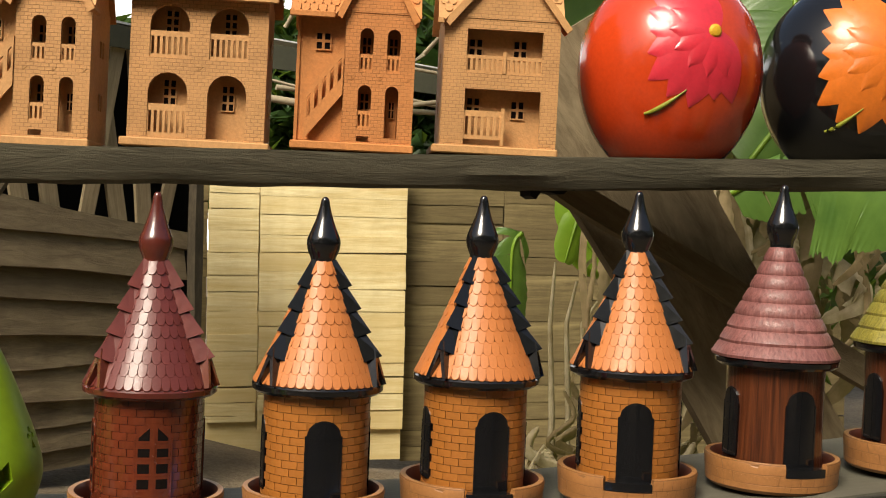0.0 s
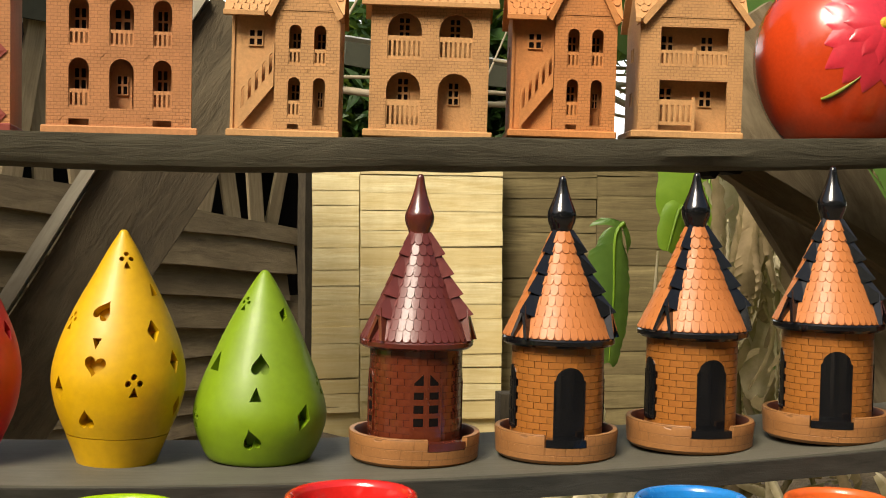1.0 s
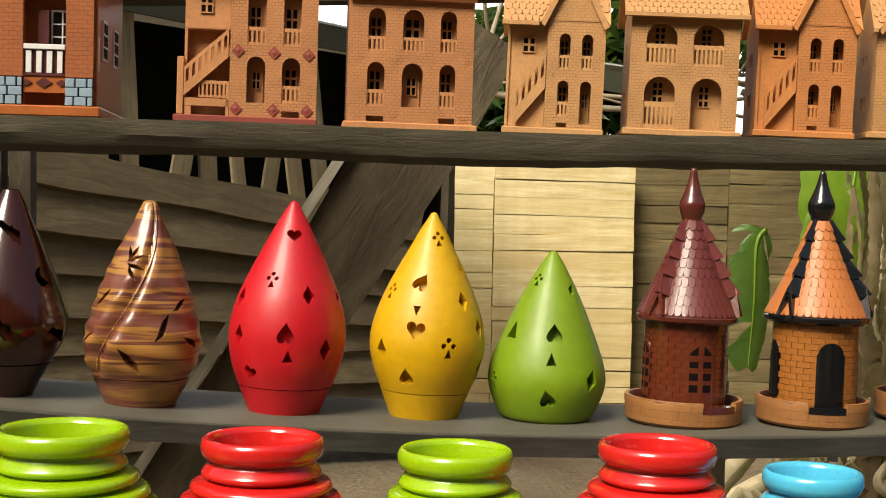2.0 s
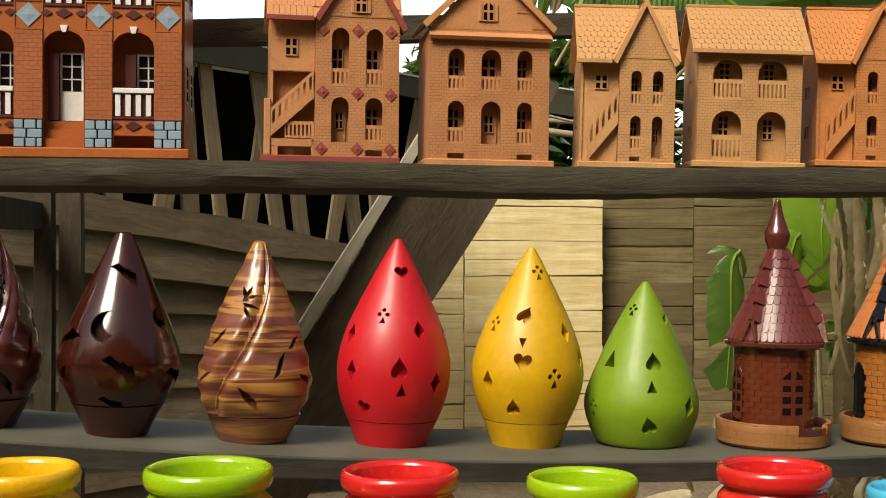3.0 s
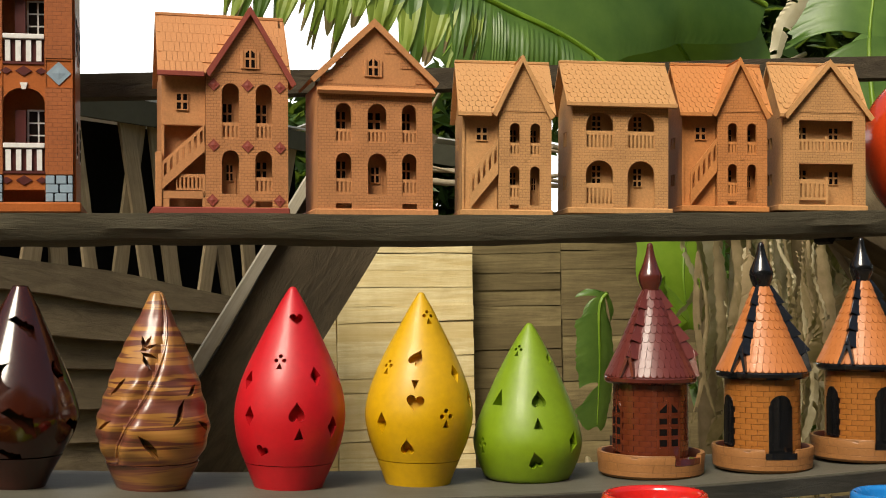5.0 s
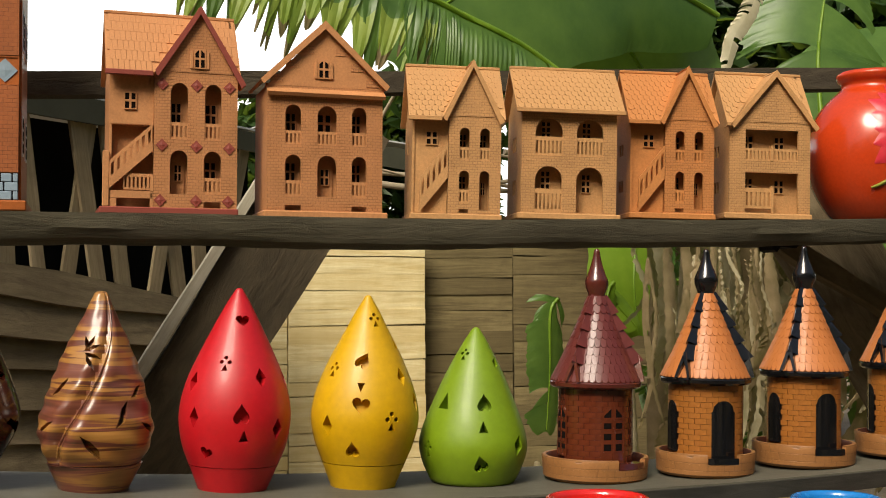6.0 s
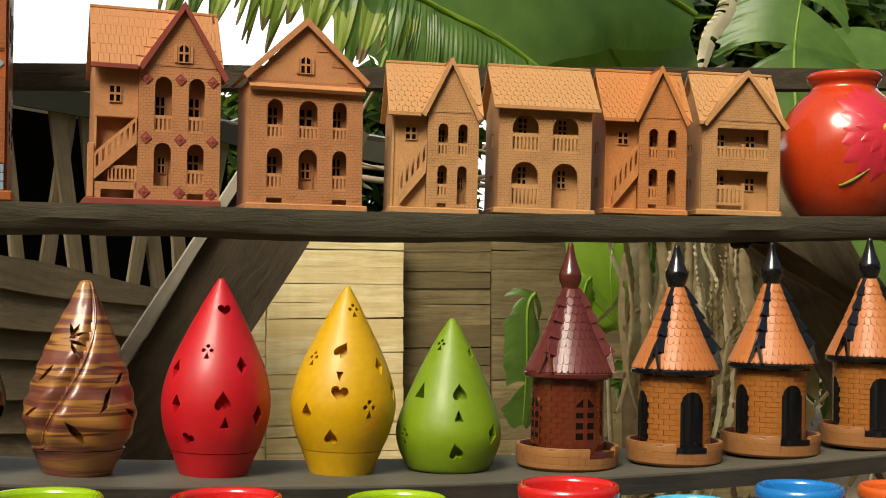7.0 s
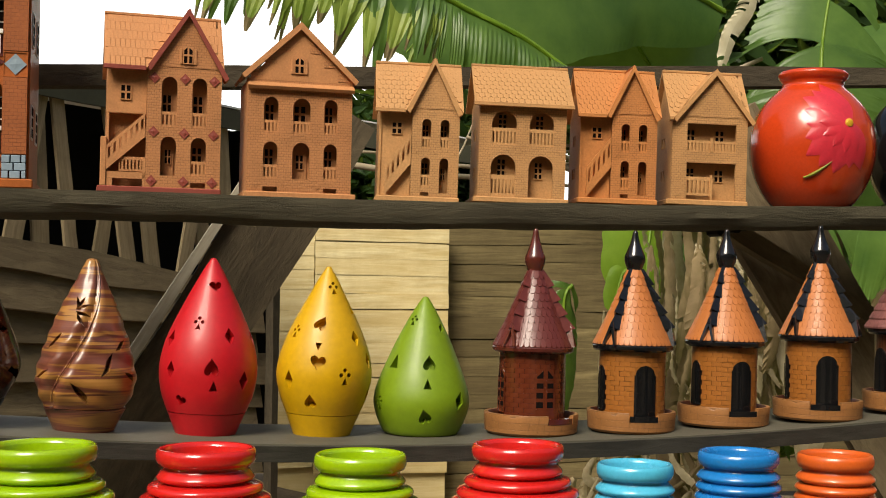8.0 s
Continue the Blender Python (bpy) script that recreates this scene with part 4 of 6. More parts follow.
def baluster_rail(parent, x0, x1, z0, z1, n, y, material, thick=0.004, slot=0.5, name="balustrade"):
    """A railing with a top and bottom bar and n gaps."""
    w = (x1 - x0) / n
    g = w * slot
    loops = [rect(x0, x1, z0, z1)]
    e = (z1 - z0) * 0.14
    for i in range(n):
        c = x0 + w * (i + 0.5)
        loops.append(rect(c - g / 2, c + g / 2, z0 + e, z1 - e * 1.5))
    return part(name, plate(bmesh.new(), loops, y, y + thick), material, parent)


def lattice_window(parent, x0, x1, z0, z1, cols, rows, y, material, void, head=False):
    """A little window: a surround, a near-black plate for the shade behind and glazing bars in front."""
    e = (x1 - x0) * 0.10
    w = part("window", plate(bmesh.new(), [rect(x0 + e * 0.2, x1 - e * 0.2, z0 + e * 0.2, z1 - e * 0.2)], y - 0.0007, y + 0.0006), void, parent, "window plate coloured near-black for the shade behind")
    loops = [rect(x0 - e, x1 + e, z0 - e, z1 + e)]
    bar = (x1 - x0) * 0.2
    pw, ph = (x1 - x0 - bar * (cols - 1)) / cols, (z1 - z0 - bar * (rows - 1)) / rows
    for i in range(cols):
        for j in range(rows):
            a, b = x0 + i * (pw + bar), z0 + j * (ph + bar)
            if head and j == rows - 1:
                loops.append([(a, b), (a + pw, b), (a + pw, b + ph * (1 if i < cols / 2 else 0.55)), (a, b + ph * (0.55 if i < cols / 2 else 1))])
            else:
                loops.append(rect(a, a + pw, b, b + ph))
    part("lattice", plate(bmesh.new(), loops, y - 0.0024, y - 0.0006), material, w)
    return w


def lozenge(parent, x, z, s, y, material, name="rosette", k=1.0):
    bm = plate(bmesh.new(), [[(x, z - s), (x + s, z), (x, z + s), (x - s, z)]], y - 0.0016 * k, y + 0.001)
    c = bm.verts.new((x, y - 0.0026 * k, z))
    q = [bm.verts.new(p) for p in ((x, y - 0.0016 * k, z - s * 0.6), (x + s * 0.6, y - 0.0016 * k, z), (x, y - 0.0016 * k, z + s * 0.6), (x - s * 0.6, y - 0.0016 * k, z))]
    for i in range(4):
        bm.faces.new((q[i], q[(i + 1) % 4], c))
    return part(name, bm, material, parent)


def slab(a, b, c, d, thick):
    """A roof slab through four corners, thickened downwards."""
    bm = bmesh.new()
    v = [Vector(p) for p in (a, b, c, d)]
    n = (v[1] - v[0]).cross(v[3] - v[0]).normalized()
    if n.z < 0:
        n = -n
    t = [bm.verts.new(p) for p in v]
    u = [bm.verts.new(p - n * thick) for p in v]
    bm.faces.new(t)
    bm.faces.new(u[::-1])
    for i in range(4):
        bm.faces.new((t[i], t[(i + 1) % 4], u[(i + 1) % 4], u[i]))
    return bm


def slope_poly(pts, y0, z0, y1, z1, thick):
    """A roof slope from eaves to ridge whose outline is given as (x, z) points."""
    bm = plate(bmesh.new(), [pts], 0, 1)
    n = Vector((0, z0 - z1, y1 - y0)).normalized()
    for v in bm.verts:
        back = v.co.y
        v.co.y = y0 + (y1 - y0) * (v.co.z - z0) / (z1 - z0)
        if back > 0.5:
            v.co -= n * thick
    return bm


TILE = {}


def tile_mesh(material, w, h, square):
    key = (material.name, w, h, square)
    if key not in TILE:
        if square:
            pts = [(-w, h), (-w, 0), (w, 0), (w, h)]
        else:
            pts = [(-w, h), (-w, h * 0.34), (-w * 0.55, 0), (w * 0.55, 0), (w, h * 0.34), (w, h)]
        TILE[key] = mesh_of("roof_tile", plate(bmesh.new(), [pts], -0.0004, 0.0008), material)
    return TILE[key]


def tiled_slope(parent, x0, x1, y0, z0, y1, z1, material, w, h, square, skip=None):
    """Rows of tiles up a slope from the eaves (y0, z0) to the ridge (y1, z1)."""
    run = math.hypot(y1 - y0, z1 - z0)
    ang = math.degrees(math.atan2(y1 - y0, z1 - z0))
    rows = max(1, int(run / h))
    n = max(1, round((x1 - x0) / w))
    w = (x1 - x0) / n
    me = tile_mesh(material, round(w * 0.458, 5), round(h * 1.08, 5), square)
    for j in range(rows):
        t = j / rows
        y, z = y0 + (y1 - y0) * t, z0 + (z1 - z0) * t
        for i in range(n):
            x = x0 + w * (i + 0.5) + (w / 2 if j % 2 and i < n - 1 else 0)
            if skip and skip(x, z):
                continue
            share("roof_tile", me, parent, pose(x, y, z + 0.0006, -ang - 0.4, 0, 0))


def house(label, x, y, turn, spec, wallm, plainm, trim, base_trim=None, group="clay houses on the shelf", z=UP_Z):
    """A pottery house. Its front stands at y = 0 of its own axes; z = 0 is its foot."""
    ob = empty("clay_house", label, "pottery house", group, stand(x, y, z - upper_sag(x), turn, 0.5 if x < -0.2 else 1.5) @ Matrix.Diagonal((0.977 * spec.get("wide", 1), 0.977, 0.977 * spec.get("tall", 1), 1)))
    W0, W1, top, depth = spec["x0"], spec["x1"], spec["eave"], spec["depth"]
    hw = spec["base"]
    p = 0.0105
    part("plinth", boxbm(-hw, hw, -0.006, depth + 0.003, 0, p, bev=0.0015), base_trim or plainm, ob)
    gx0 = spec.get("gx0", W0)
    holes = [arch(*o[1:5]) if o[0] == "a" else rect(*o[1:5]) for o in spec["open"]]
    part("front_wall", plate(bmesh.new(), [rect(gx0, W1, p, top), *holes], 0, 0.006), wallm, ob)
    rec = 0.026
    inner = plate(bmesh.new(), [rect(W0 + 0.002, W1 - 0.002, p, top)], rec, rec + 0.003)
    part("inner_wall", inner, plainm, ob)
    body = bmesh.new()
    if "side_win" in spec:
        lp = [rect(0.007, depth, p, top)] + [rect(*q) for q in spec["side_win"]]
    else:
        lp = [rect(0.007, depth, p, top)]
    for xx, th in ((W0, 0.004), (W1, -0.004)):
        t = plate(bmesh.new(), lp, 0, th)
        t.transform(Matrix(((0, 1, 0, xx), (1, 0, 0, 0), (0, 0, 1, 0), (0, 0, 0, 1))))
        me = bpy.data.meshes.new("tmp")
        t.to_mesh(me)
        t.free()
        body.from_mesh(me)
        bpy.data.meshes.remove(me)
    box(body, W0 + 0.0045, W1 - 0.0045, depth - 0.004, depth, p, top)
    box(body, W0 + 0.0045, W1 - 0.0045, 0.030, 0.032, p, top)
    part("body", body, plainm, ob)
    floor_z = spec.get("floor")
    if floor_z:
        part("balcony_floor", boxbm(gx0 + 0.001, W1 - 0.0045, 0.0065, rec - 0.0005, floor_z - 0.004, floor_z), plainm, ob)
    for r in spec.get("rails", ()):
        baluster_rail(ob, *r, 0.0015, plainm)
    for wnd in spec.get("inner", ()):
        lattice_window(ob, *wnd, rec, plainm, M_VOID)
    for wnd in spec.get("front", ()):
        lattice_window(ob, *wnd, spec.get("lefty", 0.0), plainm, M_VOID)
    for d in spec.get("doors", ()):
        dr = part("door", plate(bmesh.new(), [arch(*d)], rec - 0.003, rec), plainm, ob)
        w = d[1] - d[0]
        lattice_window(dr, d[0] + w * 0.25, d[1] - w * 0.25, d[2] + (d[3] - d[2]) * 0.5, d[2] + (d[3] - d[2]) * 0.80, 2, 2, rec - 0.0035, plainm, M_VOID)
    for lx, lz, ls in spec.get("rosettes", ()):
        lozenge(ob, lx, lz, ls, 0, spec.get("rosette_m", wallm), k=1.0 if "rosette_m" in spec else 0.35)
    # left wing with its outside stair
    if "wing" in spec:
        wx0, wx1, wz0, wy = spec["wing"]
        lp = [rect(wx0, wx1, wz0, top)]
        part("wing", plate(bmesh.new(), lp, wy, wy + 0.004), plainm, ob)
        part("wing_floor", boxbm(wx0, wx1, wy + 0.0005, rec - 0.0005, wz0 - 0.001, wz0 + 0.003), plainm, ob)
        (ax, az), (bx, bz), drop = spec["stair"]
        n = spec.get("steps", 6)
        loops = [[(ax, az - drop), (bx, bz - drop), (bx, bz), (ax, az)]]
        for i in range(n):
            t0, t1 = (i + 0.28) / n, (i + 0.74) / n
            f = lambda t, k: (ax + (bx - ax) * t, az + (bz - az) * t - drop * k)
            loops.append([f(t0, 0.60), f(t1, 0.60), f(t1, 0.16), f(t0, 0.16)])
        stair = part("staircase", plate(bmesh.new(), loops, -0.002, 0.003), plainm, ob)
        st = bmesh.new()
        for i in range(8):
            t = i / 8
            sx0, sx1 = ax + (bx - ax) * t, ax + (bx - ax) * (t + 0.125)
            zz = az + (bz - az) * (t + 0.06) - drop * 0.75
            box(st, sx0 + 0.0002, sx1 - 0.0002, 0.0032, rec - 0.001, max(p, zz - 0.008), zz)
        part("tread", st, plainm, stair)
        if "newel" in spec:
            part("newel", boxbm(*spec["newel"][:2], -0.003, 0.006, p, spec["newel"][2], bev=0.001), plainm, ob)
        for q in spec.get("wing_bits", ()):
            part("landing_wall", plate(bmesh.new(), [rect(*q)], 0.0, 0.005), plainm, ob)
    # roof
    ry, rz, ez = spec["ridge_y"], spec["ridge"], spec["eave"]
    rx0, rx1 = spec["roof_x"]
    oy = -0.013
    oz = ez - 0.006
    tilem = spec.get("tile_m", plainm)
    gab = spec.get("gable")
    if gab:
        (lx, lz), (cx, cz), (qx, qz) = gab
        at = lambda xq: qz + (cz - qz) * (xq - qx) / (cx - qx)
        ck = min(cz, rz - 0.001)
        right = [(rx1, max(oz, at(rx1)) + 0.001)] if qx >= rx1 else [(qx, oz), (rx1, oz)]
        outline = [(rx0, oz), (max(lx, rx0 + 0.001), oz), (cx, ck), *right, (rx1, rz), (rx0, rz)]
    else:
        outline = rect(rx0, rx1, oz, rz)
    rf = part("roof", slope_poly(outline, oy, oz, ry, rz, 0.004) if not spec.get("pediment") else slab((rx0, -0.012, ez - 0.012), (rx1, -0.012, ez - 0.012), (rx1, 0.012, ez + 0.004), (rx0, 0.012, ez + 0.004), 0.006), tilem, ob)
    if not spec.get("pediment"):
        part("back_slope", slab((rx0, ry, rz), (rx1, ry, rz), (rx1, depth + 0.012, oz), (rx0, depth + 0.012, oz), 0.004), tilem, ob)
        for xx in (W0 + 0.001, W1 - 0.004):
            t = plate(bmesh.new(), [[(0.006, ez), (depth, ez), (ry, rz - 0.006)]], 0, 0.003)
            t.transform(Matrix(((0, 1, 0, xx), (1, 0, 0, 0), (0, 0, 1, 0), (0, 0, 0, 1))))
            part("gable_end", t, plainm, ob)
        part("ridge_cap", boxbm(rx0, rx1, ry - 0.004, ry + 0.004, rz - 0.003, rz + 0.0022, bev=0.001), tilem, ob)
        part("eaves_trim", boxbm(rx0 - 0.001, gab[0][0] - 0.001 if gab else rx1 + 0.001, oy - 0.003, oy + 0.002, oz - 0.0055, oz + 0.0025, bev=0.001), trim, ob)

        def under(xq, zq):
            if not gab:
                return False
            (lx, lz), (cx, cz), (qx, qz) = gab
            lim = lz + (cz - lz) * (xq - lx) / (cx - lx) if xq < cx else qz + (cz - qz) * (xq - qx) / (cx - qx)
            return lx - 0.002 < xq < qx + 0.002 and zq < lim + 0.004
        tw, th, sq = spec.get("tile", (0.0105, 0.0115, False))
        tiled_slope(rf, rx0 + 0.002, rx1 - 0.002, oy - 0.001, oz + 0.001, ry, rz, tilem, tw, th, sq, under)
    if gab:
        (lx, lz), (cx, cz), (qx, qz) = gab
        fy = -0.002
        tri_in = 0.007
        front = [(lx + tri_in * 1.2, lz + 0.001), (qx - tri_in * 1.2, qz + 0.001), (cx, cz - tri_in * 1.3)]
        base_z = top - 0.0005
        front = [(max(gx0, lx + 0.004), base_z), (min(W1, qx - 0.004), base_z)] + [q for q in ((min(W1, qx - 0.004), max(base_z + 0.001, qz)),) if qz > base_z] + [(cx, cz - 0.006)]
        gw = spec.get("gwin")
        part("gable", plate(bmesh.new(), [front], fy + (0.002 if spec.get("pediment") else 0.001), 0.01), plainm if spec.get("pediment") else wallm, ob)
        if gw:
            lattice_window(ob, *gw, fy + (0.0015 if spec.get("pediment") else 0.0005), plainm, M_VOID, True)
            gw0, gw1, gz0, gz1 = gw[:4]
            for sx in (gw0 - 0.0075, gw1 + 0.0025):
                part("shutter", boxbm(sx, sx + 0.005, fy + (-0.0005 if spec.get("pediment") else -0.001), 0.006, gz0 - 0.002, gz1 - 0.002, bev=0.0006), plainm, ob)
        if spec.get("pediment"):
            # brick quoins stepping up under both slopes
            for ex, e2 in ((lx, lz), (qx, qz)):
                for t in (0.16, 0.40, 0.64):
                    ux, uz = ex + (cx - ex) * t, e2 + (cz - e2) * t
                    d = 0.021 if ex < cx else -0.021
                    part("brick_quoin", plate(bmesh.new(), [rect(min(ux, ux + d), max(ux, ux + d), uz - 0.016, uz - 0.004)], -0.0011, 0.0004), wallm, ob)
        for (px, pz), (ex, e2) in (((cx, cz), (lx, lz)), ((cx, cz), (qx, qz))):
            back = ry if not spec.get("pediment") else depth
            part("gable_slope", slab((px, -0.0065, pz), (ex, -0.0065, e2), (ex, back * (0.55 if not spec.get("pediment") else 1), e2), (px, back, pz), 0.0045), tilem, ob)
            d = Vector((ex - px, 0, e2 - pz))
            nrm = Vector((d.z, 0, -d.x)).normalized() * (1 if ex < px else -1)
            if nrm.z > 0:
                nrm = -nrm
            t = 0.0082
            vb = bmesh.new()
            q = [(px, pz + 0.0012), (ex, e2 + 0.0012), (ex + nrm.x * t, e2 + nrm.z * t), (px, pz - t * 1.45)]
            plate(vb, [q], -0.0095, -0.0062)
            part("bargeboard", vb, trim, ob)
    return ob


AR = "a"
COL3 = (-0.0686, -0.0417), (-0.0148, 0.018), (0.0435, 0.069)
H2 = dict(tall=1.045, base=0.106, x0=-0.092, x1=0.104, gx0=-0.025, eave=0.215, depth=0.13, floor=0.112, lefty=0.0058,
          open=[(AR, 0.0, 0.027, 0.1135, 0.198), (AR, 0.053, 0.079, 0.1135, 0.198), (AR, 0.0, 0.027, 0.031, 0.097), (AR, 0.052, 0.079, 0.0325, 0.097), ("r", 0.052, 0.079, 0.0115, 0.0205)],
          rails=[(0.0, 0.027, 0.1135, 0.139, 4), (0.053, 0.079, 0.1135, 0.139, 4), (0.052, 0.079, 0.0325, 0.057, 4), (-0.070, -0.027, 0.036, 0.060, 7)],
          inner=[(0.004, 0.018, 0.140, 0.170, 2, 2), (0.057, 0.073, 0.140, 0.170, 2, 2), (0.057, 0.073, 0.058, 0.082, 2, 2)], doors=[(0.004, 0.024, 0.014, 0.092)],
          front=[(-0.069, -0.053, 0.157, 0.180, 2, 2)],
          rosettes=[(-0.013, 0.195, 0.0095), (0.040, 0.195, 0.0095), (0.091, 0.194, 0.0095), (-0.013, 0.104, 0.0095), (0.040, 0.103, 0.0095), (0.091, 0.102, 0.0095), (-0.015, 0.0215, 0.0095), (0.040, 0.0215, 0.0095), (0.090, 0.0215, 0.0095)],
          rosette_m=M_TRIM, wing=(-0.092, -0.0255, 0.134, 0.006), stair=((-0.0915, 0.078), (-0.0275, 0.1345), 0.041), steps=7, newel=(-0.1015, -0.0915, 0.092),
          wing_bits=[(-0.0905, -0.026, 0.0235, 0.0345), (-0.0905, -0.0805, 0.0106, 0.023), (-0.030, -0.0255, 0.0106, 0.06)],
          ridge_y=0.066, ridge=0.3115, roof_x=(-0.099, 0.107), gable=((-0.027, 0.210), (0.044, 0.3135), (0.116, 0.198)), gwin=(0.0365, 0.0515, 0.222, 0.249, 2, 2), tile=(0.0085, 0.021, True))
house("red-brown clay house with a gable and outside stair", -0.604, 1.512, 2.5, H2, M_CLAYR, M_CLAYR_P, M_TRIM, M_TRIM)

H3 = dict(tall=1.045, wide=0.972, base=0.1045, x0=-0.098, x1=0.096, eave=0.203, depth=0.125, floor=0.112, pediment=True,
          open=[q for i, (a, b) in enumerate(COL3) for q in [(AR, a, b, 0.1125, 0.174), (AR, a, b, 0.0335, 0.097)] + ([("r", a, b, 0.0115, 0.0195)] if i != 1 else [])],
          rails=[(a, b, 0.1125, 0.134, 4 if i != 1 else 5) for i, (a, b) in enumerate(COL3)] + [(a, b, 0.0335, 0.0575, 4) for i, (a, b) in enumerate(COL3) if i != 1],
          inner=[(a + 0.006, b - 0.006, 0.136, 0.163, 2, 2) for a, b in COL3] + [(a + 0.006, b - 0.006, 0.059, 0.086, 2, 2) for i, (a, b) in enumerate(COL3) if i != 1],
          doors=[(-0.0115, 0.015, 0.014, 0.093)],
          rosettes=[(-0.083, 0.0235, 0.0085), (-0.028, 0.0235, 0.0085), (0.0305, 0.0235, 0.0085), (0.0825, 0.0235, 0.0085), (-0.083, 0.104, 0.0085), (-0.028, 0.104, 0.0085), (0.0305, 0.104, 0.0085), (0.0825, 0.104, 0.0085),
                    (-0.028, 0.178, 0.006), (0.0305, 0.178, 0.006)],
          ridge_y=0.0625, ridge=0.298, roof_x=(-0.1, 0.0985), gable=((-0.111, 0.2085), (-0.004, 0.3035), (0.106, 0.2065)), gwin=(-0.013, 0.003, 0.217, 0.243, 2, 2))
house("tan clay house with three bays of arched balconies", -0.364, 1.512, 1.5, H3, M_CLAYR, M_CLAYR_P, M_CLAYR_P)

H4 = dict(base=0.077, x0=-0.0735, x1=0.0745, gx0=-0.0136, eave=0.174, depth=0.115, floor=0.100, lefty=0.0098,
          open=[(AR, 0.005, 0.0216, 0.1005, 0.1546), (AR, 0.039, 0.0556, 0.1005, 0.1546), (AR, 0.005, 0.0216, 0.0295, 0.0834), (AR, 0.039, 0.0556, 0.0185, 0.0834), ("r", 0.005, 0.0205, 0.0125, 0.0195)],
          rails=[(0.005, 0.0216, 0.1005, 0.122, 3), (0.039, 0.0556, 0.1005, 0.122, 3), (0.005, 0.0216, 0.0295, 0.0515, 3)],
          inner=[(0.0085, 0.0185, 0.126, 0.146, 2, 2), (0.0425, 0.0525, 0.126, 0.146, 2, 2), (0.0085, 0.0185, 0.055, 0.075, 2, 2)], doors=[(0.0415, 0.0545, 0.012, 0.079)],
          front=[(-0.0495, -0.0325, 0.1265, 0.1465, 2, 2)], side_win=[(0.055, 0.065, 0.115, 0.135), (0.07, 0.08, 0.115, 0.135), (0.055, 0.065, 0.05, 0.07), (0.07, 0.08, 0.05, 0.07)],
          rosettes=[(-0.004, 0.094, 0.0055), (0.030, 0.094, 0.0055), (0.065, 0.094, 0.0055)],
          wing=(-0.0735, -0.014, 0.012, 0.010), stair=((-0.0605, 0.070), (-0.0145, 0.128), 0.058), steps=5, ridge_y=0.058, ridge=0.2655, roof_x=(-0.082, 0.080),
          gable=((-0.026, 0.167), (0.0245, 0.2665), (0.0785, 0.164)), tile=(0.0108, 0.0118, False))
house("pale clay house with a steep gable and side stair", -0.153, 1.508, -8, H4, M_CLAY, M_CLAY_P, M_CLAY_P)
house("orange clay house with a steep gable and side stair", 0.2295, 1.506, -9, H4, M_CLAYO, M_CLAYO_P, M_CLAYO_P, z=UP_Z + 0.002)

C5 = (-0.0588, -0.0115), (0.0128, 0.0595)
H5 = dict(base=0.090, x0=-0.082, x1=0.083, eave=0.191, depth=0.125, floor=0.108,
          open=[(AR, a, b, 0.1085, 0.173) for a, b in C5] + [(AR, a, b, 0.0125, 0.091) for a, b in C5],
          rails=[(a, b, 0.1085, 0.141, 7) for a, b in C5] + [(*C5[0], 0.0125, 0.0525, 7)],
          inner=[(a + 0.016, b - 0.017, 0.142, 0.169, 2, 3) for a, b in C5] + [(C5[0][0] + 0.016, C5[0][1] - 0.017, 0.054, 0.084, 2, 3), (C5[1][0] + 0.016, C5[1][1] - 0.017, 0.050, 0.08, 2, 3)],
          doors=[], side_win=[(0.05, 0.062, 0.12, 0.145), (0.066, 0.078, 0.12, 0.145), (0.05, 0.062, 0.045, 0.07), (0.066, 0.078, 0.045, 0.07)],
          rosettes=[(-0.070, 0.100, 0.006), (0.0005, 0.100, 0.006), (0.071, 0.100, 0.006)],
          ridge_y=0.062, ridge=0.268, roof_x=(-0.094, 0.094), tile=(0.0112, 0.0118, False))
house("pale clay house with four wide arches and railings", 0.0415, 1.507, -8, H5, M_CLAY, M_CLAY_P, M_CLAY_P)

H7 = dict(base=0.081, x0=-0.071, x1=0.0785, eave=0.174, depth=0.12, floor=0.104,
          open=[("r", -0.0414, 0.0564, 0.1045, 0.160), ("r", -0.0414, 0.0564, 0.012, 0.0836)],
          rails=[(-0.0414, 0.0055, 0.1045, 0.127, 7), (0.0095, 0.0564, 0.1045, 0.127, 7), (-0.0414, 0.0065, 0.0195, 0.056, 6)],
          inner=[(-0.036, -0.020, 0.128, 0.150, 2, 2), (0.022, 0.038, 0.128, 0.150, 2, 2), (-0.036, -0.020, 0.053, 0.074, 2, 2), (0.022, 0.038, 0.050, 0.072, 2, 2)],
          side_win=[(0.055, 0.065, 0.115, 0.135), (0.07, 0.08, 0.115, 0.135), (0.055, 0.065, 0.05, 0.07), (0.07, 0.08, 0.05, 0.07)],
          rosettes=[(-0.056, 0.020, 0.007), (0.0675, 0.020, 0.007)],
          ridge_y=0.058, ridge=0.270, roof_x=(-0.080, 0.082), gable=((-0.072, 0.166), (0.012, 0.266), (0.092, 0.164)), tile=(0.0108, 0.0118, False))
h7 = house("pale clay house with two open balconies under a gable", 0.410, 1.504, -9, H7, M_CLAY, M_CLAY_P, M_CLAY_P, z=UP_Z + 0.003)
part("balcony_post", boxbm(0.0055, 0.0095, -0.001, 0.006, 0.1045, 0.132), M_CLAY_P, h7)
part("balcony_post", boxbm(0.0065, 0.0105, -0.001, 0.006, 0.012, 0.060), M_CLAY_P, h7)


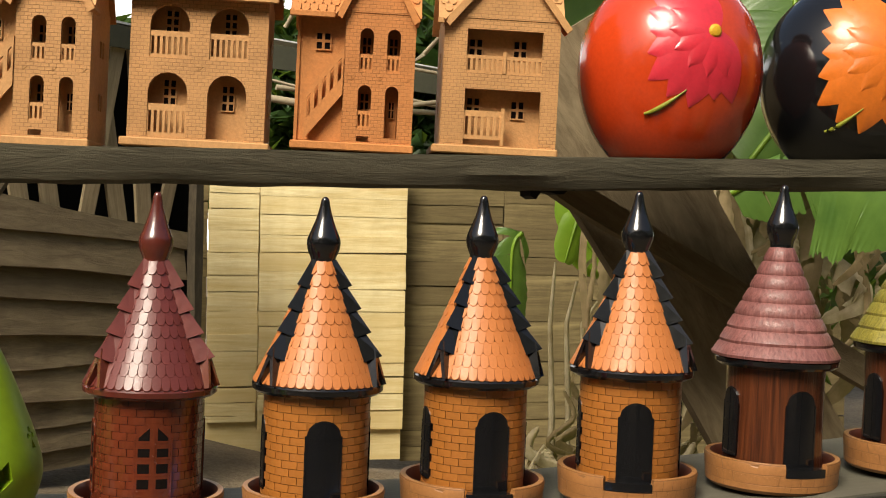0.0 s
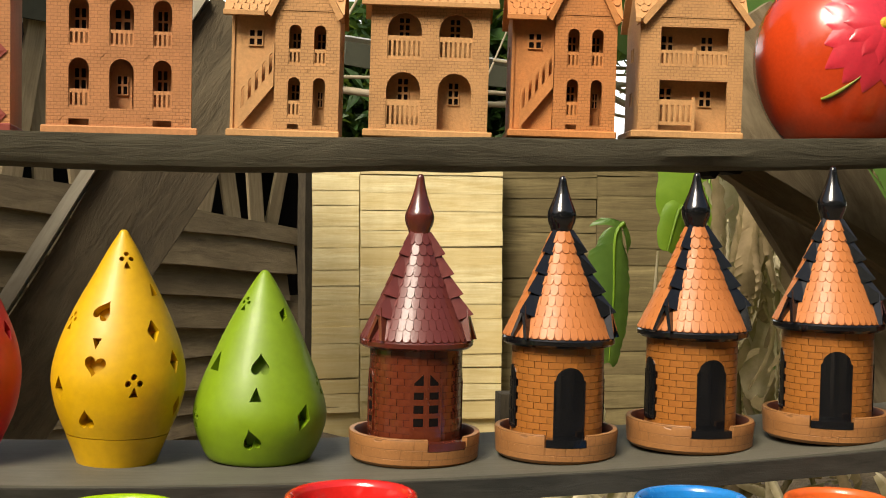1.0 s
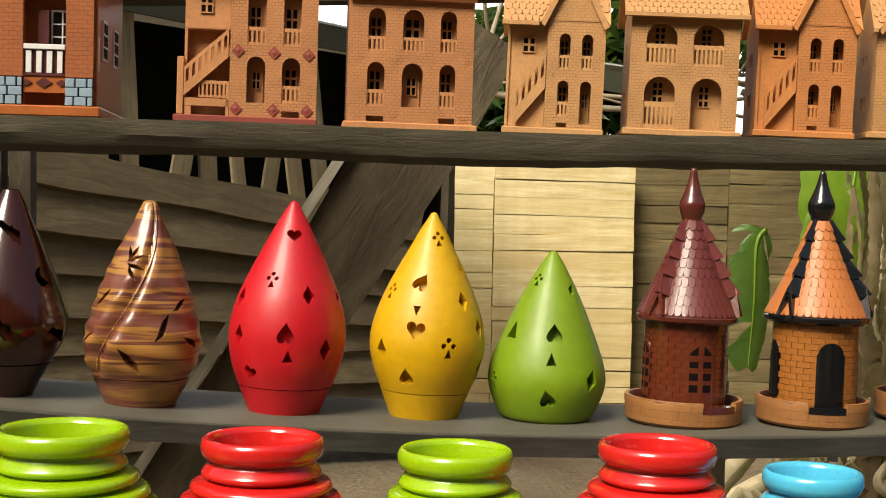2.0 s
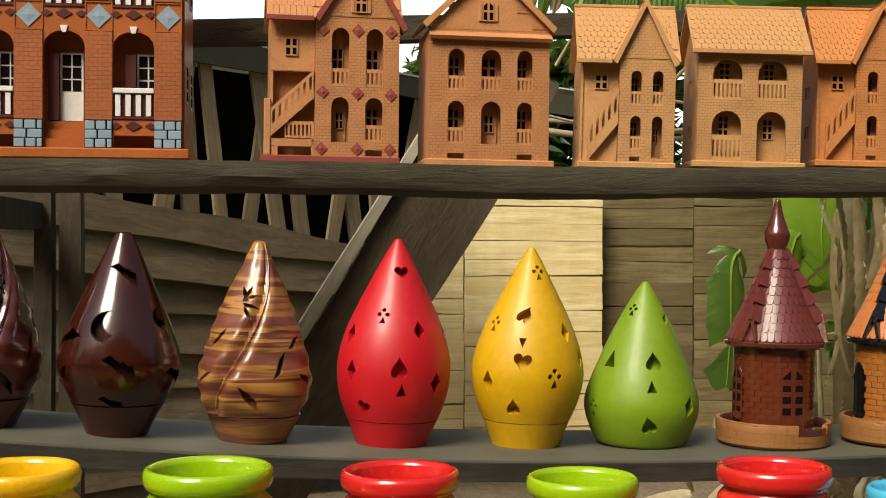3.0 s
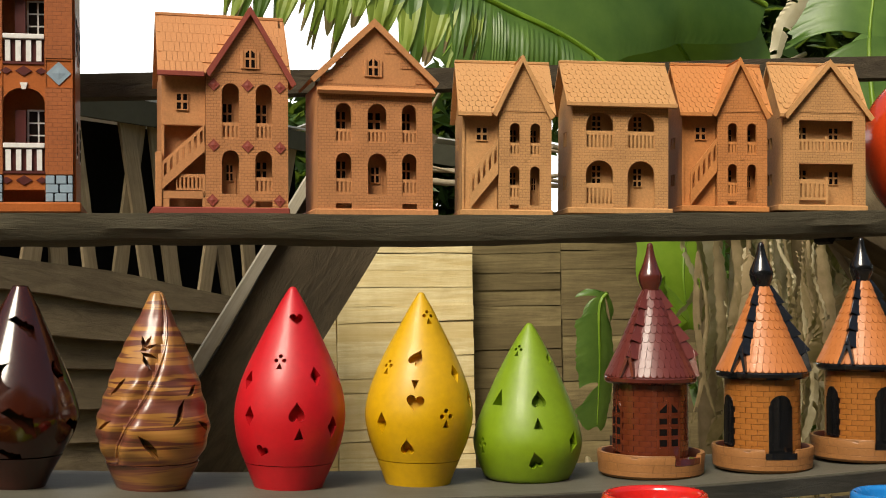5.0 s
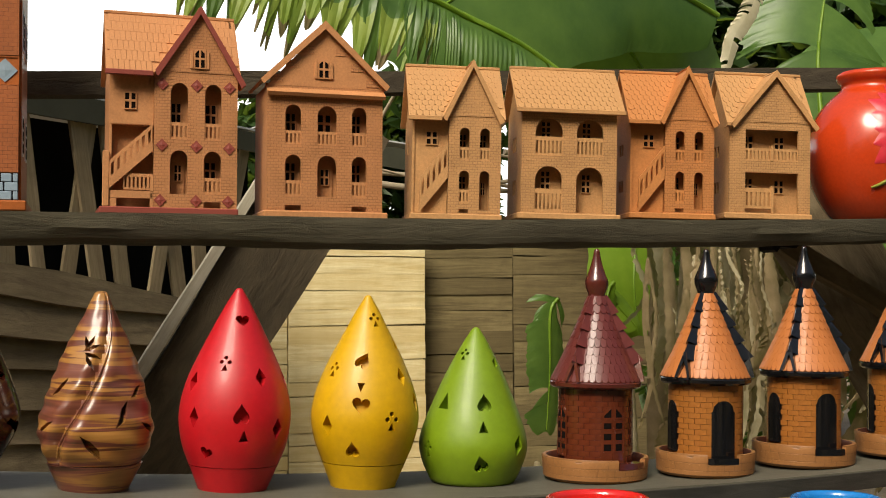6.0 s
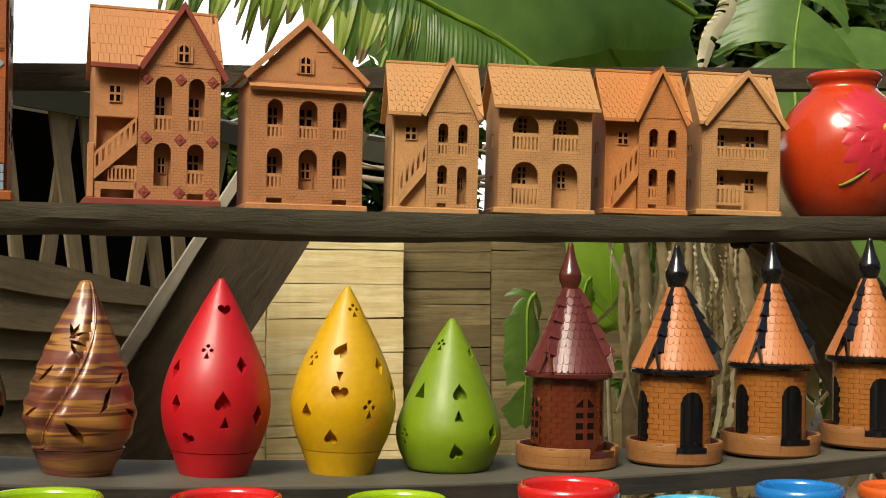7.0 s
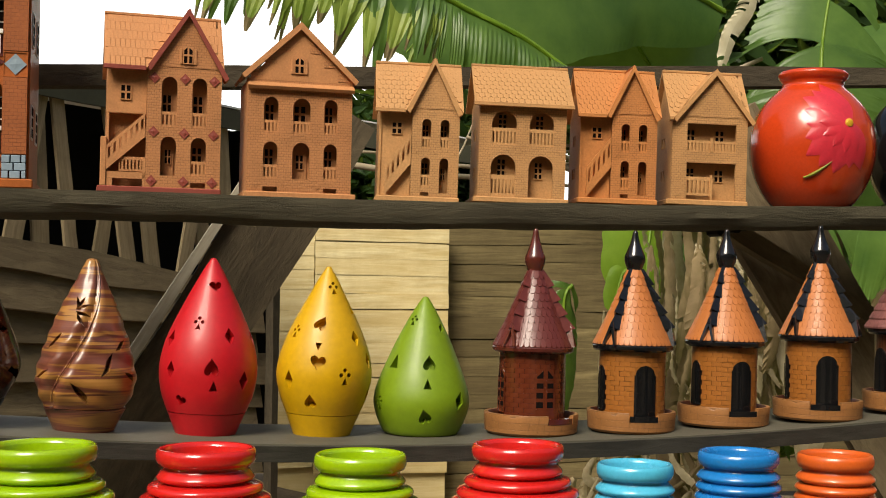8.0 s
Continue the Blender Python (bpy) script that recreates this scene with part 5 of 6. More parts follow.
def big_house():
    """The tall painted house, its front in four brick piers and three bays."""
    ob = empty("painted_clay_house", "tall brick-red clay house painted white, blue and maroon", "pottery house", "clay houses on the shelf", pose(-0.989, 1.512, UP_Z + 0.002, 0, 0, 0))
    hw, top, depth = 0.168, 0.395, 0.23
    part("plinth", boxbm(-hw - 0.011, hw + 0.011, -0.010, depth + 0.004, 0, 0.0155, bev=0.002), M_CLAYB_P, ob)
    bays = [(-0.128, -0.0705), (-0.029, 0.029), (0.069, 0.1275)]
    holes = []
    for i, (a, b) in enumerate(bays):
        holes.append(arch(a, b, 0.016 if i == 1 else 0.059, 0.186, 0.022))
        if i != 1:
            holes.append(rect(a, b, 0.0165, 0.0345))
        holes.append(arch(a, b, 0.222, 0.338, 0.022))
    part("front_wall", plate(bmesh.new(), [rect(-hw, hw, 0.0155, top), *holes], 0, 0.008), M_CLAYB_P, ob)
    part("inner_wall", plate(bmesh.new(), [rect(-hw + 0.004, hw - 0.004, 0.0155, top)], 0.034, 0.038), M_CLAYB_P, ob)
    body = bmesh.new()
    for s in (-1, 1):
        box(body, min(s * hw, s * (hw - 0.005)), max(s * hw, s * (hw - 0.005)), 0.0085, depth, 0.0155, top)
    box(body, -hw + 0.0055, hw - 0.0055, depth - 0.005, depth, 0.0155, top)
    part("body", body, M_CLAYB_P, ob)
    piers = [(-0.168, -0.128), (-0.0705, -0.029), (0.029, 0.069), (0.1275, 0.168)]
    for a, b in piers:
        part("brick_pier", boxbm(a + 0.0008, b - 0.0008, -0.0025, -0.0002, 0.057, 0.185), M_CLAYB, ob)
        part("brick_pier", boxbm(a + 0.0008, b - 0.0008, -0.0025, -0.0002, 0.230, 0.340), M_CLAYB, ob)
        foot = part("pier_foot", boxbm(a + 0.0005, b - 0.0005, -0.0022, -0.0002, 0.016, 0.056), M_VOID, ob, "dark joints of the painted stone foot")
        r = random.Random(int(a * 1000))
        w = b - a
        for j in range(3):
            cuts = [0.0, 0.36 + 0.12 * (j % 2) + r.uniform(-0.05, 0.05), 0.78 if j % 2 == 0 else 1.0, 1.0]
            for c0, c1 in zip(cuts, cuts[1:]):
                if c1 - c0 > 0.1:
                    part("stone", boxbm(a + w * c0 + 0.001, a + w * c1 - 0.001, -0.0050, -0.0020, 0.0165 + 0.0132 * j, 0.0288 + 0.0132 * j, bev=0.0008), M_BLUE, foot)
        lozenge(ob, (a + b) / 2, 0.2075, 0.0178, 0, M_BLUE, "blue_lozenge")
        lozenge(ob, (a + b) / 2, 0.362, 0.0178, 0, M_BLUE, "blue_lozenge")
        part("pilaster_edge", plate(bmesh.new(), [rect(a + 0.0004, b - 0.0004, 0.186, 0.229), rect(a + 0.002, b - 0.002, 0.188, 0.227)], -0.0016, 0.001), M_CLAYB_P, ob)
    for i, (a, b) in enumerate(bays):
        c = (a + b) / 2
        levels = [0.222] if i == 1 else [0.060, 0.222]
        for z in levels:
            rl = part("balustrade", plate(bmesh.new(), [rect(a, b, z, z + 0.045)], 0.004, 0.006), M_MAROON, ob, "maroon balcony front with white balusters")
            part("handrail", boxbm(a, b, -0.003, 0.0035, z + 0.036, z + 0.0435, bev=0.0008), M_WHITE, rl)
            part("bottom_rail", boxbm(a, b, -0.002, 0.0035, z - 0.0015, z + 0.002), M_MAROON, rl)
            n = 4
            for k in range(n):
                x0 = a + (b - a) * (k + 0.30) / n - (b - a) * 0.02
                part("baluster", boxbm(x0, x0 + (b - a) / n * 0.5, -0.001, 0.0036, z + 0.003, z + 0.034), M_WHITE, rl)
            for k, s in ((-0.42, 0.0065), (0, 0.0095), (0.42, 0.0065)):
                x = c + (b - a) * k
                wd = 1.25
                bm = plate(bmesh.new(), [[(x - s * wd, z - 0.0115), (x, z - 0.0115 - s * 0.8), (x + s * wd, z - 0.0115), (x, z - 0.0115 + s * 0.8)]], -0.0018, 0.001)
                part("maroon_lozenge", bm, M_MAROON, ob)
        # white keystones
        for z in (0.188, 0.340):
            part("keystone", plate(bmesh.new(), [[(c - 0.0055, z + 0.005), (c + 0.0055, z + 0.005), (c + 0.0028, z - 0.005), (c - 0.0028, z - 0.005)]], -0.003, 0.001), M_WHITE, ob)
        for z in (0.014, 0.222):
            if i == 1 and z < 0.1:
                for k in range(3):
                    part("step", boxbm(a + 0.0008, b - 0.0008, 0.003 + 0.009 * k, 0.0335, 0.0157 + 0.0135 * k, 0.0290 + 0.0135 * k), M_CLAYB_P, ob)
            dx = c - 0.006 if i == 1 else c + 0.006
            dz0 = 0.0575 if z < 0.1 else z
            door = part("door", boxbm(dx - 0.004, dx + 0.029, 0.030, 0.0335, dz0, dz0 + 0.100), M_WHITE, ob, "white glazed door")
            for ci in range(2):
                for rj in range(3):
                    x0 = dx - 0.001 + 0.0145 * ci
                    z0 = dz0 + 0.044 + 0.0185 * rj
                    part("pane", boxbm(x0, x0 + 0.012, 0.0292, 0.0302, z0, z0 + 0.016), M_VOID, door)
            part("shutter", boxbm(dx - 0.020, dx - 0.005, 0.020, 0.0335, dz0, dz0 + 0.098), M_MAROON, ob, "maroon open shutter")
    # side windows
    for yy in (0.06, 0.15):
        for z in (0.09, 0.25):
            w = part("side_window", boxbm(hw + 0.0002, hw + 0.002, yy, yy + 0.035, z, z + 0.06), M_WHITE, ob, "white window frame")
            for k in range(3):
                for q in range(2):
                    part("pane", boxbm(hw + 0.0018, hw + 0.0024, yy + 0.003 + 0.016 * q, yy + 0.016 + 0.016 * q, z + 0.004 + 0.0185 * k, z + 0.019 + 0.0185 * k), M_VOID, w)
    part("corner_strip", boxbm(hw + 0.0002, hw + 0.003, 0.006, 0.016, 0.0157, top), M_CLAYB_P, ob)
    part("corner_strip", boxbm(hw + 0.0002, hw + 0.0024, 0.020, 0.028, 0.07, 0.12), M_WHITE, ob)
    rf = part("roof", slab((-hw - 0.015, -0.02, top), (hw + 0.015, -0.02, top), (hw + 0.015, 0.11, top + 0.13), (-hw - 0.015, 0.11, top + 0.13), 0.006), M_CLAYB_P, ob)
    part("back_slope", slab((-hw - 0.015, 0.11, top + 0.13), (hw + 0.015, 0.11, top + 0.13), (hw + 0.015, depth + 0.02, top), (-hw - 0.015, depth + 0.02, top), 0.006), M_CLAYB_P, ob)
    tiled_slope(rf, -hw - 0.012, hw + 0.012, -0.021, top + 0.001, 0.11, top + 0.13, M_CLAYB_P, 0.014, 0.016, True)


big_house()


# ---- vases on the upper shelf ----
def on_body(prof, a, z, lift):
    r = radius_at(prof, z) + lift
    return Vector((r * math.sin(radians(a)), -r * math.cos(radians(a)), z))


def petal(bm, prof, a0, z0, heading, length, wide, lift=0.002, n=9):
    """A pointed petal lying on a round body, raised a little in its middle."""
    rows = []
    for i in range(n + 1):
        t = i / n
        w = wide * math.sin(math.pi * min(1, t * 0.93 + 0.06)) ** 0.8 * (1 - 0.35 * t)
        row = []
        for k in (-1, -0.5, 0, 0.5, 1):
            du = length * t * math.cos(heading) - w * k * math.sin(heading)
            dz = length * t * math.sin(heading) + w * k * math.cos(heading)
            z = z0 + dz
            r = max(0.02, radius_at(prof, min(max(z, prof[0][1]), prof[-1][1])))
            row.append(bm.verts.new(on_body(prof, a0 + math.degrees(du / r), z, lift * (1.3 - abs(k)) + 0.0004)))
        rows.append(row)
    for p, q in zip(rows, rows[1:]):
        for k in range(4):
            bm.faces.new((p[k], p[k + 1], q[k + 1], q[k]))
    return bm


def vase(label, x, y, turn, prof, body_m, petal_m, fa, fz, size):
    ob = empty("round_vase", label, "vase", "round vases on the shelf", stand(x, y, UP_Z - 0.001 + 0.025 * max(0.0, x - 0.25) ** 1.5, turn, 1.2))
    sp = spline(prof, 6)
    inner = [(max(0.02, r - 0.006), z) for r, z in reversed(sp)][:-2]
    part("body", lathe(bmesh.new(), [(0, 0), *sp, *inner, (0, 0.02)], 96, wob=0.004), body_m, ob, smooth=50)
    fl = part("flower_centre", lathe(bmesh.new(), [(0.0085, 0), (0.009, 0.003), (0.006, 0.006), (0, 0.007)], 14), M_POLLEN, ob, "raised yellow flower centre")
    c = on_body(sp, fa, fz, 0)
    n = c.copy()
    n.z = 0
    fl.matrix_basis = Matrix.Translation(c) @ n.to_track_quat("Z", "Y").to_matrix().to_4x4()
    r = random.Random(4)
    for k in range(11):
        h = math.pi * (0.60 + 1.02 * k / 10)
        pb = petal(bmesh.new(), sp, fa, fz, h, size * r.uniform(0.9, 1.2), size * 0.36, 0.0009)
        part("petal", pb, petal_m, ob, smooth=60)
    for k in range(6):
        h = math.pi * (0.85 + 0.75 * k / 5)
        part("petal", petal(bmesh.new(), sp, fa, fz, h, size * 0.66, size * 0.25, 0.0018), petal_m, ob, smooth=60)
    pts = []
    for i in range(12):
        t = i / 11
        pts.append(on_body(sp, fa - 42 + 26 * t, fz - 0.105 + 0.03 * t ** 1.5, 0.001))
    part("stem", tube(bmesh.new(), pts, [0.001 + 0.0022 * math.sin(math.pi * min(1, i / 11 + 0.1)) for i in range(12)], 6), M_STEM, ob, "olive painted stalk", smooth=60)
    return ob


VASE = [(0.066, 0.0), (0.076, 0.004), (0.099, 0.034), (0.1155, 0.074), (0.1222, 0.118), (0.117, 0.160), (0.103, 0.194), (0.083, 0.220), (0.066, 0.236), (0.060, 0.243), (0.0605, 0.251), (0.066, 0.258), (0.0685, 0.266), (0.064, 0.272)]
vase("vermilion round vase with a carved crimson flower", 0.661, 1.556, 0, VASE, M_VRED, M_PETAL, 4, 0.158, 0.088)
vase("black glossy round vase with a carved orange flower", 0.938, 1.575, -8, [(r, z * 0.98) for r, z in VASE], M_BLACK, M_PETALO, 4, 0.140, 0.098)


# ---- ringed pots on the bottom shelf ----
def pot(colour, material, x, y, rim, r=0.067, flared=True):
    z0 = 0.80
    h = rim - z0
    ob = empty("ringed_pot", f"{colour} glazed pot with ringed shoulders and thick rim", "pot", "ringed pots on the bottom shelf", pose(x, y, z0))
    prof = [(0.055, 0.0), (0.062, 0.01), (r * (1.5 if flared else 1.08), h * 0.42)]
    zt = h - 0.030
    n = 6
    lo_z = zt - n * 0.0158
    zz = [lo_z + (zt - lo_z) * i / n for i in range(n + 1)]
    for i in range(n):
        t = i / (n - 1)
        rr = r * (1.62 - 0.69 * t ** 1.35) if flared else r * (1.10 - 0.13 * t)
        d = (zz[i + 1] - zz[i])
        prof += [(rr - 0.004, zz[i] + 0.0005), (rr + 0.0015, zz[i] + d * 0.25), (rr + 0.0035, zz[i] + d * 0.5), (rr - 0.0005, zz[i] + d * 0.85)]
    prof += [(r * 0.86, h - 0.027), (r * 0.87, h - 0.021)]
    inn = [(r * 0.83, h - 0.006), (r * 0.78, h - 0.02), (r * 0.78, h - 0.035), (r * 1.1, h * 0.6), (r * 1.0, 0.03), (0, 0.02)]
    part("body", lathe(bmesh.new(), [(0, 0), *spline(prof, 3), *inn], 72, wob=0.003), material, ob, smooth=60)
    rimp = [(r * 0.865, h - 0.022), (r * 0.96, h - 0.0215), (r * 1.0, h - 0.015), (r * 1.005, h - 0.008), (r * 0.975, h - 0.002), (r * 0.93, h), (r * 0.865, h - 0.002), (r * 0.825, h - 0.008), (r * 0.82, h - 0.016)]
    part("rim", lathe(bmesh.new(), rimp, 72, wob=0.003), material, ob, smooth=70)
    return ob


for c, m, px, py, pz, pr in (("golden yellow", M_PYEL, -0.962, 1.05, 1.062, 0.068), ("lime green", M_LIME, -0.756, 1.03, 1.062, 0.0705), ("red", M_PRED, -0.545, 1.046, 1.051, 0.067), ("lime green", M_LIME, -0.331, 1.062, 1.036, 0.065),
                         ("red", M_PRED, -0.104, 1.049, 1.046, 0.0665), ("pale blue", M_LBLUE, 0.092, 1.085, 1.008, 0.0575), ("blue", M_PBLUE, 0.262, 1.085, 1.022, 0.0615), ("orange", M_ORANGE, 0.431, 1.089, 1.014, 0.0585), ("orange", M_ORANGE, 0.62, 1.09, 1.01, 0.0585)):
    pot(c, m, px, py, pz, pr, pr > 0.063)


# ---- banana plants and other growth behind ----
def leaf_blade(spine, half, up, r, tear=0.0, pleat=0.0025, n=110, fold=0.25, edge=0.06):
    """A banana leaf along a spine curve: two pleated halves, torn across when tear > 0."""
    bm = bmesh.new()
    pts = [Vector(p) for p in spine]
    path = []
    for i in range(n + 1):
        t = i / n * (len(pts) - 1)
        k = min(int(t), len(pts) - 2)
        f = t - k
        p0, p1, p2, p3 = pts[max(k - 1, 0)], pts[k], pts[k + 1], pts[min(k + 2, len(pts) - 1)]
        path.append(0.5 * (2 * p1 + (p2 - p0) * f + (2 * p0 - 5 * p1 + 4 * p2 - p3) * f * f + (3 * p1 - p0 - 3 * p2 + p3) * f ** 3))
    for s in (-1, 1):
        prev = None
        run = 0
        dr, cut, slant = 0.0, 1.0, 0.25
        for i, p in enumerate(path):
            t = i / n
            d = (path[min(i + 1, n)] - path[max(i - 1, 0)]).normalized()
            side = d.cross(up).normalized() * s
            nrm = side.cross(d).normalized() * s
            w = half * (math.sin(math.pi * (0.06 + 0.92 * t)) ** 0.55)
            if run <= 0:
                if tear and prev is not None and r.random() < tear:
                    prev = None
                    dr = r.uniform(-0.2, 1.0)
                    cut = r.uniform(0.55, 1.12)
                    slant = r.uniform(-0.35, 0.6)
                run = r.randint(1, 4) if tear > 0.5 else r.randint(3, 9)
            run -= 1
            zig = pleat * (1 if i % 2 else -1)
            m = 6
            row = []
            wv = w * cut * (1 + 0.08 * noise.noise((t * 9, s * 3.0, half * 7)) + (r.uniform(-0.06, 0.04) if tear else 0))
            for k in range(m + 1):
                u = k / m
                q = p + side * wv * u - nrm * (fold * wv * u * u) + nrm * zig * min(1, u * 3)
                q += d * wv * slant * u
                if tear:
                    q += Vector((0, 0, -1)) * wv * (0.35 + dr * 0.5) * u * u
                row.append(bm.verts.new(q))
            if prev:
                for k in range(m):
                    bm.faces.new((prev[k], prev[k + 1], row[k + 1], row[k]))
            prev = row
            if tear and run == 0:
                prev = row
    return bm, path


def banana_leaf(spine, half, material, seed, tear=0.0, parent=None, up=(0, 0, 1), **k):
    r = random.Random(seed)
    bm, path = leaf_blade(spine, half, Vector(up), r, tear, **k)
    lf = part("leaf", bm, material, parent, smooth=60)
    rib = tube(bmesh.new(), [p for p in path[::4]], [0.014 * (1 - 0.8 * i / len(path[::4])) for i in range(len(path[::4]))], 6)
    part("midrib", rib, M_BANANAL, lf, "pale midrib", smooth=60)
    return lf


def hanging_leaf(spine, seed, parent):
    """A leaf whose blade hangs from its rib: whole and pleated near the tip, then torn into broad strips."""
    r = random.Random(seed)
    path = [(x - 5, z) for x, z in spline([(p[0] + 5, p[2]) for p in spine], 24)]
    n = len(path)
    bm, strips, ends = bmesh.new(), [], []
    i = 0
    while i < n - 3:
        t = i / n
        whole = t < 0.40
        wide = r.randint(10, 16) if whole else r.randint(3, 7)
        last = min(i + wide, n - 1)
        lng = (0.155 + 0.12 * min(1, t * 3)) if whole else r.uniform(0.24, 0.38) * (1.0 - 0.9 * max(0, t - 0.6))
        lean = -0.10 if whole else r.uniform(-0.38, -0.14)
        swing, twist = r.uniform(-0.02, 0.02), r.uniform(-0.35, 0.35)
        rows = []
        yellow = not whole and r.random() < 0.75
        for k in range(i, last + 1):
            u = (k - i) / max(1, last - i)
            x, z = path[k]
            lk = lng * (1 if whole else 0.62 + 0.38 * math.sin(math.pi * (0.12 + 0.8 * u))) * (1 + r.uniform(-0.03, 0.03))
            if whole:
                lk *= min(1.0, 0.15 + t * 9 + u * 0.4)
            row = []
            for q in range(8):
                v = q / 7
                pinch = 1 - (0.0 if whole else 0.65 * v ** 2.2)
                xc = path[(i + last) // 2][0]
                row.append(((xc + (x - xc) * pinch + lean * lk * v, 3.8 - 0.06 * math.sin(v * 2.2) + (0.0015 if k % 2 else -0.0015) * min(1, v * 4) + swing * v + twist * (u - 0.5) * 0.06 * v, z - lk * v + 0.012 * math.sin(v * 3))))
            rows.append(row)
        if yellow:
            strips.append(bmesh.new())
            ends.append(bmesh.new())
        for target, q0, q1 in ((bm, 0, 3), (strips[-1], 3, 6), (ends[-1], 6, 7)) if yellow else ((bm, 0, 7),):
            vs = [[target.verts.new(row[q]) for q in range(q0, q1 + 1)] for row in rows]
            for a, b in zip(vs, vs[1:]):
                for q in range(len(a) - 1):
                    target.faces.new((a[q], a[q + 1], b[q + 1], b[q]))
        i = last if whole else i + max(1, (last - i) // 2)
    lf = part("leaf", bm, M_BANANAM, parent, smooth=20)
    for tip in strips:
        part("torn_tip", tip, M_YGREEN, lf, "yellowing torn strip end", smooth=20)
    for tip in ends:
        part("torn_tip", tip, M_DRYB, lf, "shrivelled brown strip end", smooth=20)
    rib = tube(bmesh.new(), [(x, 3.795, z) for x, z in path[::4]], 0.011, 6)
    part("midrib", rib, M_BANANAL, lf, "pale midrib", smooth=60)


banana = empty("banana_plant", "banana plant with broad drooping torn leaves", "plant")
hanging_leaf([(0.93, 3.8, 2.10), (0.765, 3.8, 2.205), (0.555, 3.8, 2.295), (0.40, 3.8, 2.355), (0.0, 3.78, 2.44), (-0.4, 3.76, 2.48), (-0.72, 3.74, 2.53)], 3, banana)
banana_leaf([(2.0, 4.6, 2.55), (1.5, 4.4, 2.66), (1.0, 4.2, 2.60), (0.6, 4.1, 2.42), (0.35, 4.0, 2.15)], 0.42, M_BANANAM, 5, 0.0, banana, up=(0, -1, 0.25), fold=0.15, pleat=0.0022)
banana_leaf([(1.9, 4.5, 1.9), (1.65, 4.6, 2.25), (1.45, 4.7, 2.65), (1.2, 4.8, 3.1)], 0.55, M_BANANAM, 7, 0.0, banana, up=(0.2, -1, 0.1), fold=0.08, pleat=0.001)
banana_leaf([(2.4, 4.4, 2.0), (2.45, 4.5, 2.4), (2.6, 4.6, 2.9)], 0.40, M_BANANAM, 9, 0.1, banana, up=(-0.2, -1, 0.1), fold=0.12, pleat=0.0012)
banana_leaf([(2.6, 5.2, 1.6), (3.1, 5.2, 2.2), (3.7, 5.3, 2.6)], 0.45, M_BANANAM, 19, 0.0, banana, up=(-0.2, -1, 0.3), pleat=0.001)
banana_leaf([(2.50, 6.5, 1.80), (2.42, 6.4, 1.62), (2.36, 6.32, 1.36), (2.38, 6.3, 1.05)], 0.29, M_BANANAL, 11, 0.0, banana, up=(0.15, -1, 0.1), fold=0.2, pleat=0.0012)
banana_leaf([(1.90, 6.36, 1.27), (1.845, 6.35, 1.18), (1.84, 6.35, 0.85), (1.82, 6.36, 0.50)], 0.2, M_BANANAM, 13, 0.12, banana, up=(0.25, -1, 0.1), fold=0.3, pleat=0.0012)
banana_leaf([(1.9, 3.9, 1.45), (2.1, 3.8, 1.55), (2.35, 3.75, 1.50), (2.5, 3.7, 1.35)], 0.17, M_BANANAM, 15, 0.3, banana, up=(0, -1, 0.4), pleat=0.001)
for k, (lx, ly, lz, ang, ln, hw) in enumerate(((2.05, 6.2, 1.30, 0.9, 0.32, 0.09), (2.16, 6.15, 1.36, -0.4, 0.26, 0.08), (3.25, 5.9, 1.72, 0.3, 0.5, 0.15), (3.6, 5.9, 1.85, -0.7, 0.55, 0.16), (4.0, 6.0, 1.55, 0.5, 0.6, 0.17), (3.45, 6.1, 1.30, 1.1, 0.5, 0.14), (4.3, 5.8, 1.80, -0.2, 0.6, 0.16), (3.9, 5.9, 1.15, -1.0, 0.5, 0.13))):
    tip = Vector((math.sin(ang), -0.15, -math.cos(ang))) * ln
    banana_leaf([(lx, ly, lz), Vector((lx, ly, lz)) + tip * 0.35 + Vector((0, 0, 0.05)), Vector((lx, ly, lz)) + tip * 0.75 + Vector((0, 0, 0.02)), Vector((lx, ly, lz)) + tip], hw, M_BANANAL if k < 2 else M_WEED, 40 + k, 0.0, banana, up=(0.2, -1, 0.3), fold=0.3, pleat=0.0008, n=40)
stem = tube(bmesh.new(), [(2.42, 6.1, -0.5), (2.40, 6.1, 0.6), (2.41, 6.1, 1.2), (2.44, 6.1, 1.66)], [0.08, 0.065, 0.055, 0.04], 14)
part("trunk", stem, M_DRYB, banana, "fibrous brown stem", smooth=60)

dry = empty("withered_leaves", "withered tan banana leaves hanging in a curtain", "dead leaves")
rd = random.Random(21)


def withered(x, y, z, ln, half, stray, curl):
    """One dead leaf hanging limp, its blade folded and twisted."""
    sp = [(x, y, z), (x + rd.uniform(-0.4, 0.4) * stray, y - 0.03, z - ln * 0.35), (x + rd.uniform(-0.7, 0.7) * stray, y - 0.05, z - ln * 0.7), (x + rd.uniform(-1, 1) * stray, y, max(-0.3, z - ln))]
    bm, _ = leaf_blade(sp, half, Vector((rd.uniform(-0.7, 0.7), -1, 0.1)), rd, 0.3, 0.004, 30, curl)
    part("withered_leaf", bm, M_DRY if rd.random() < 0.45 else M_DRYB, dry, smooth=60)


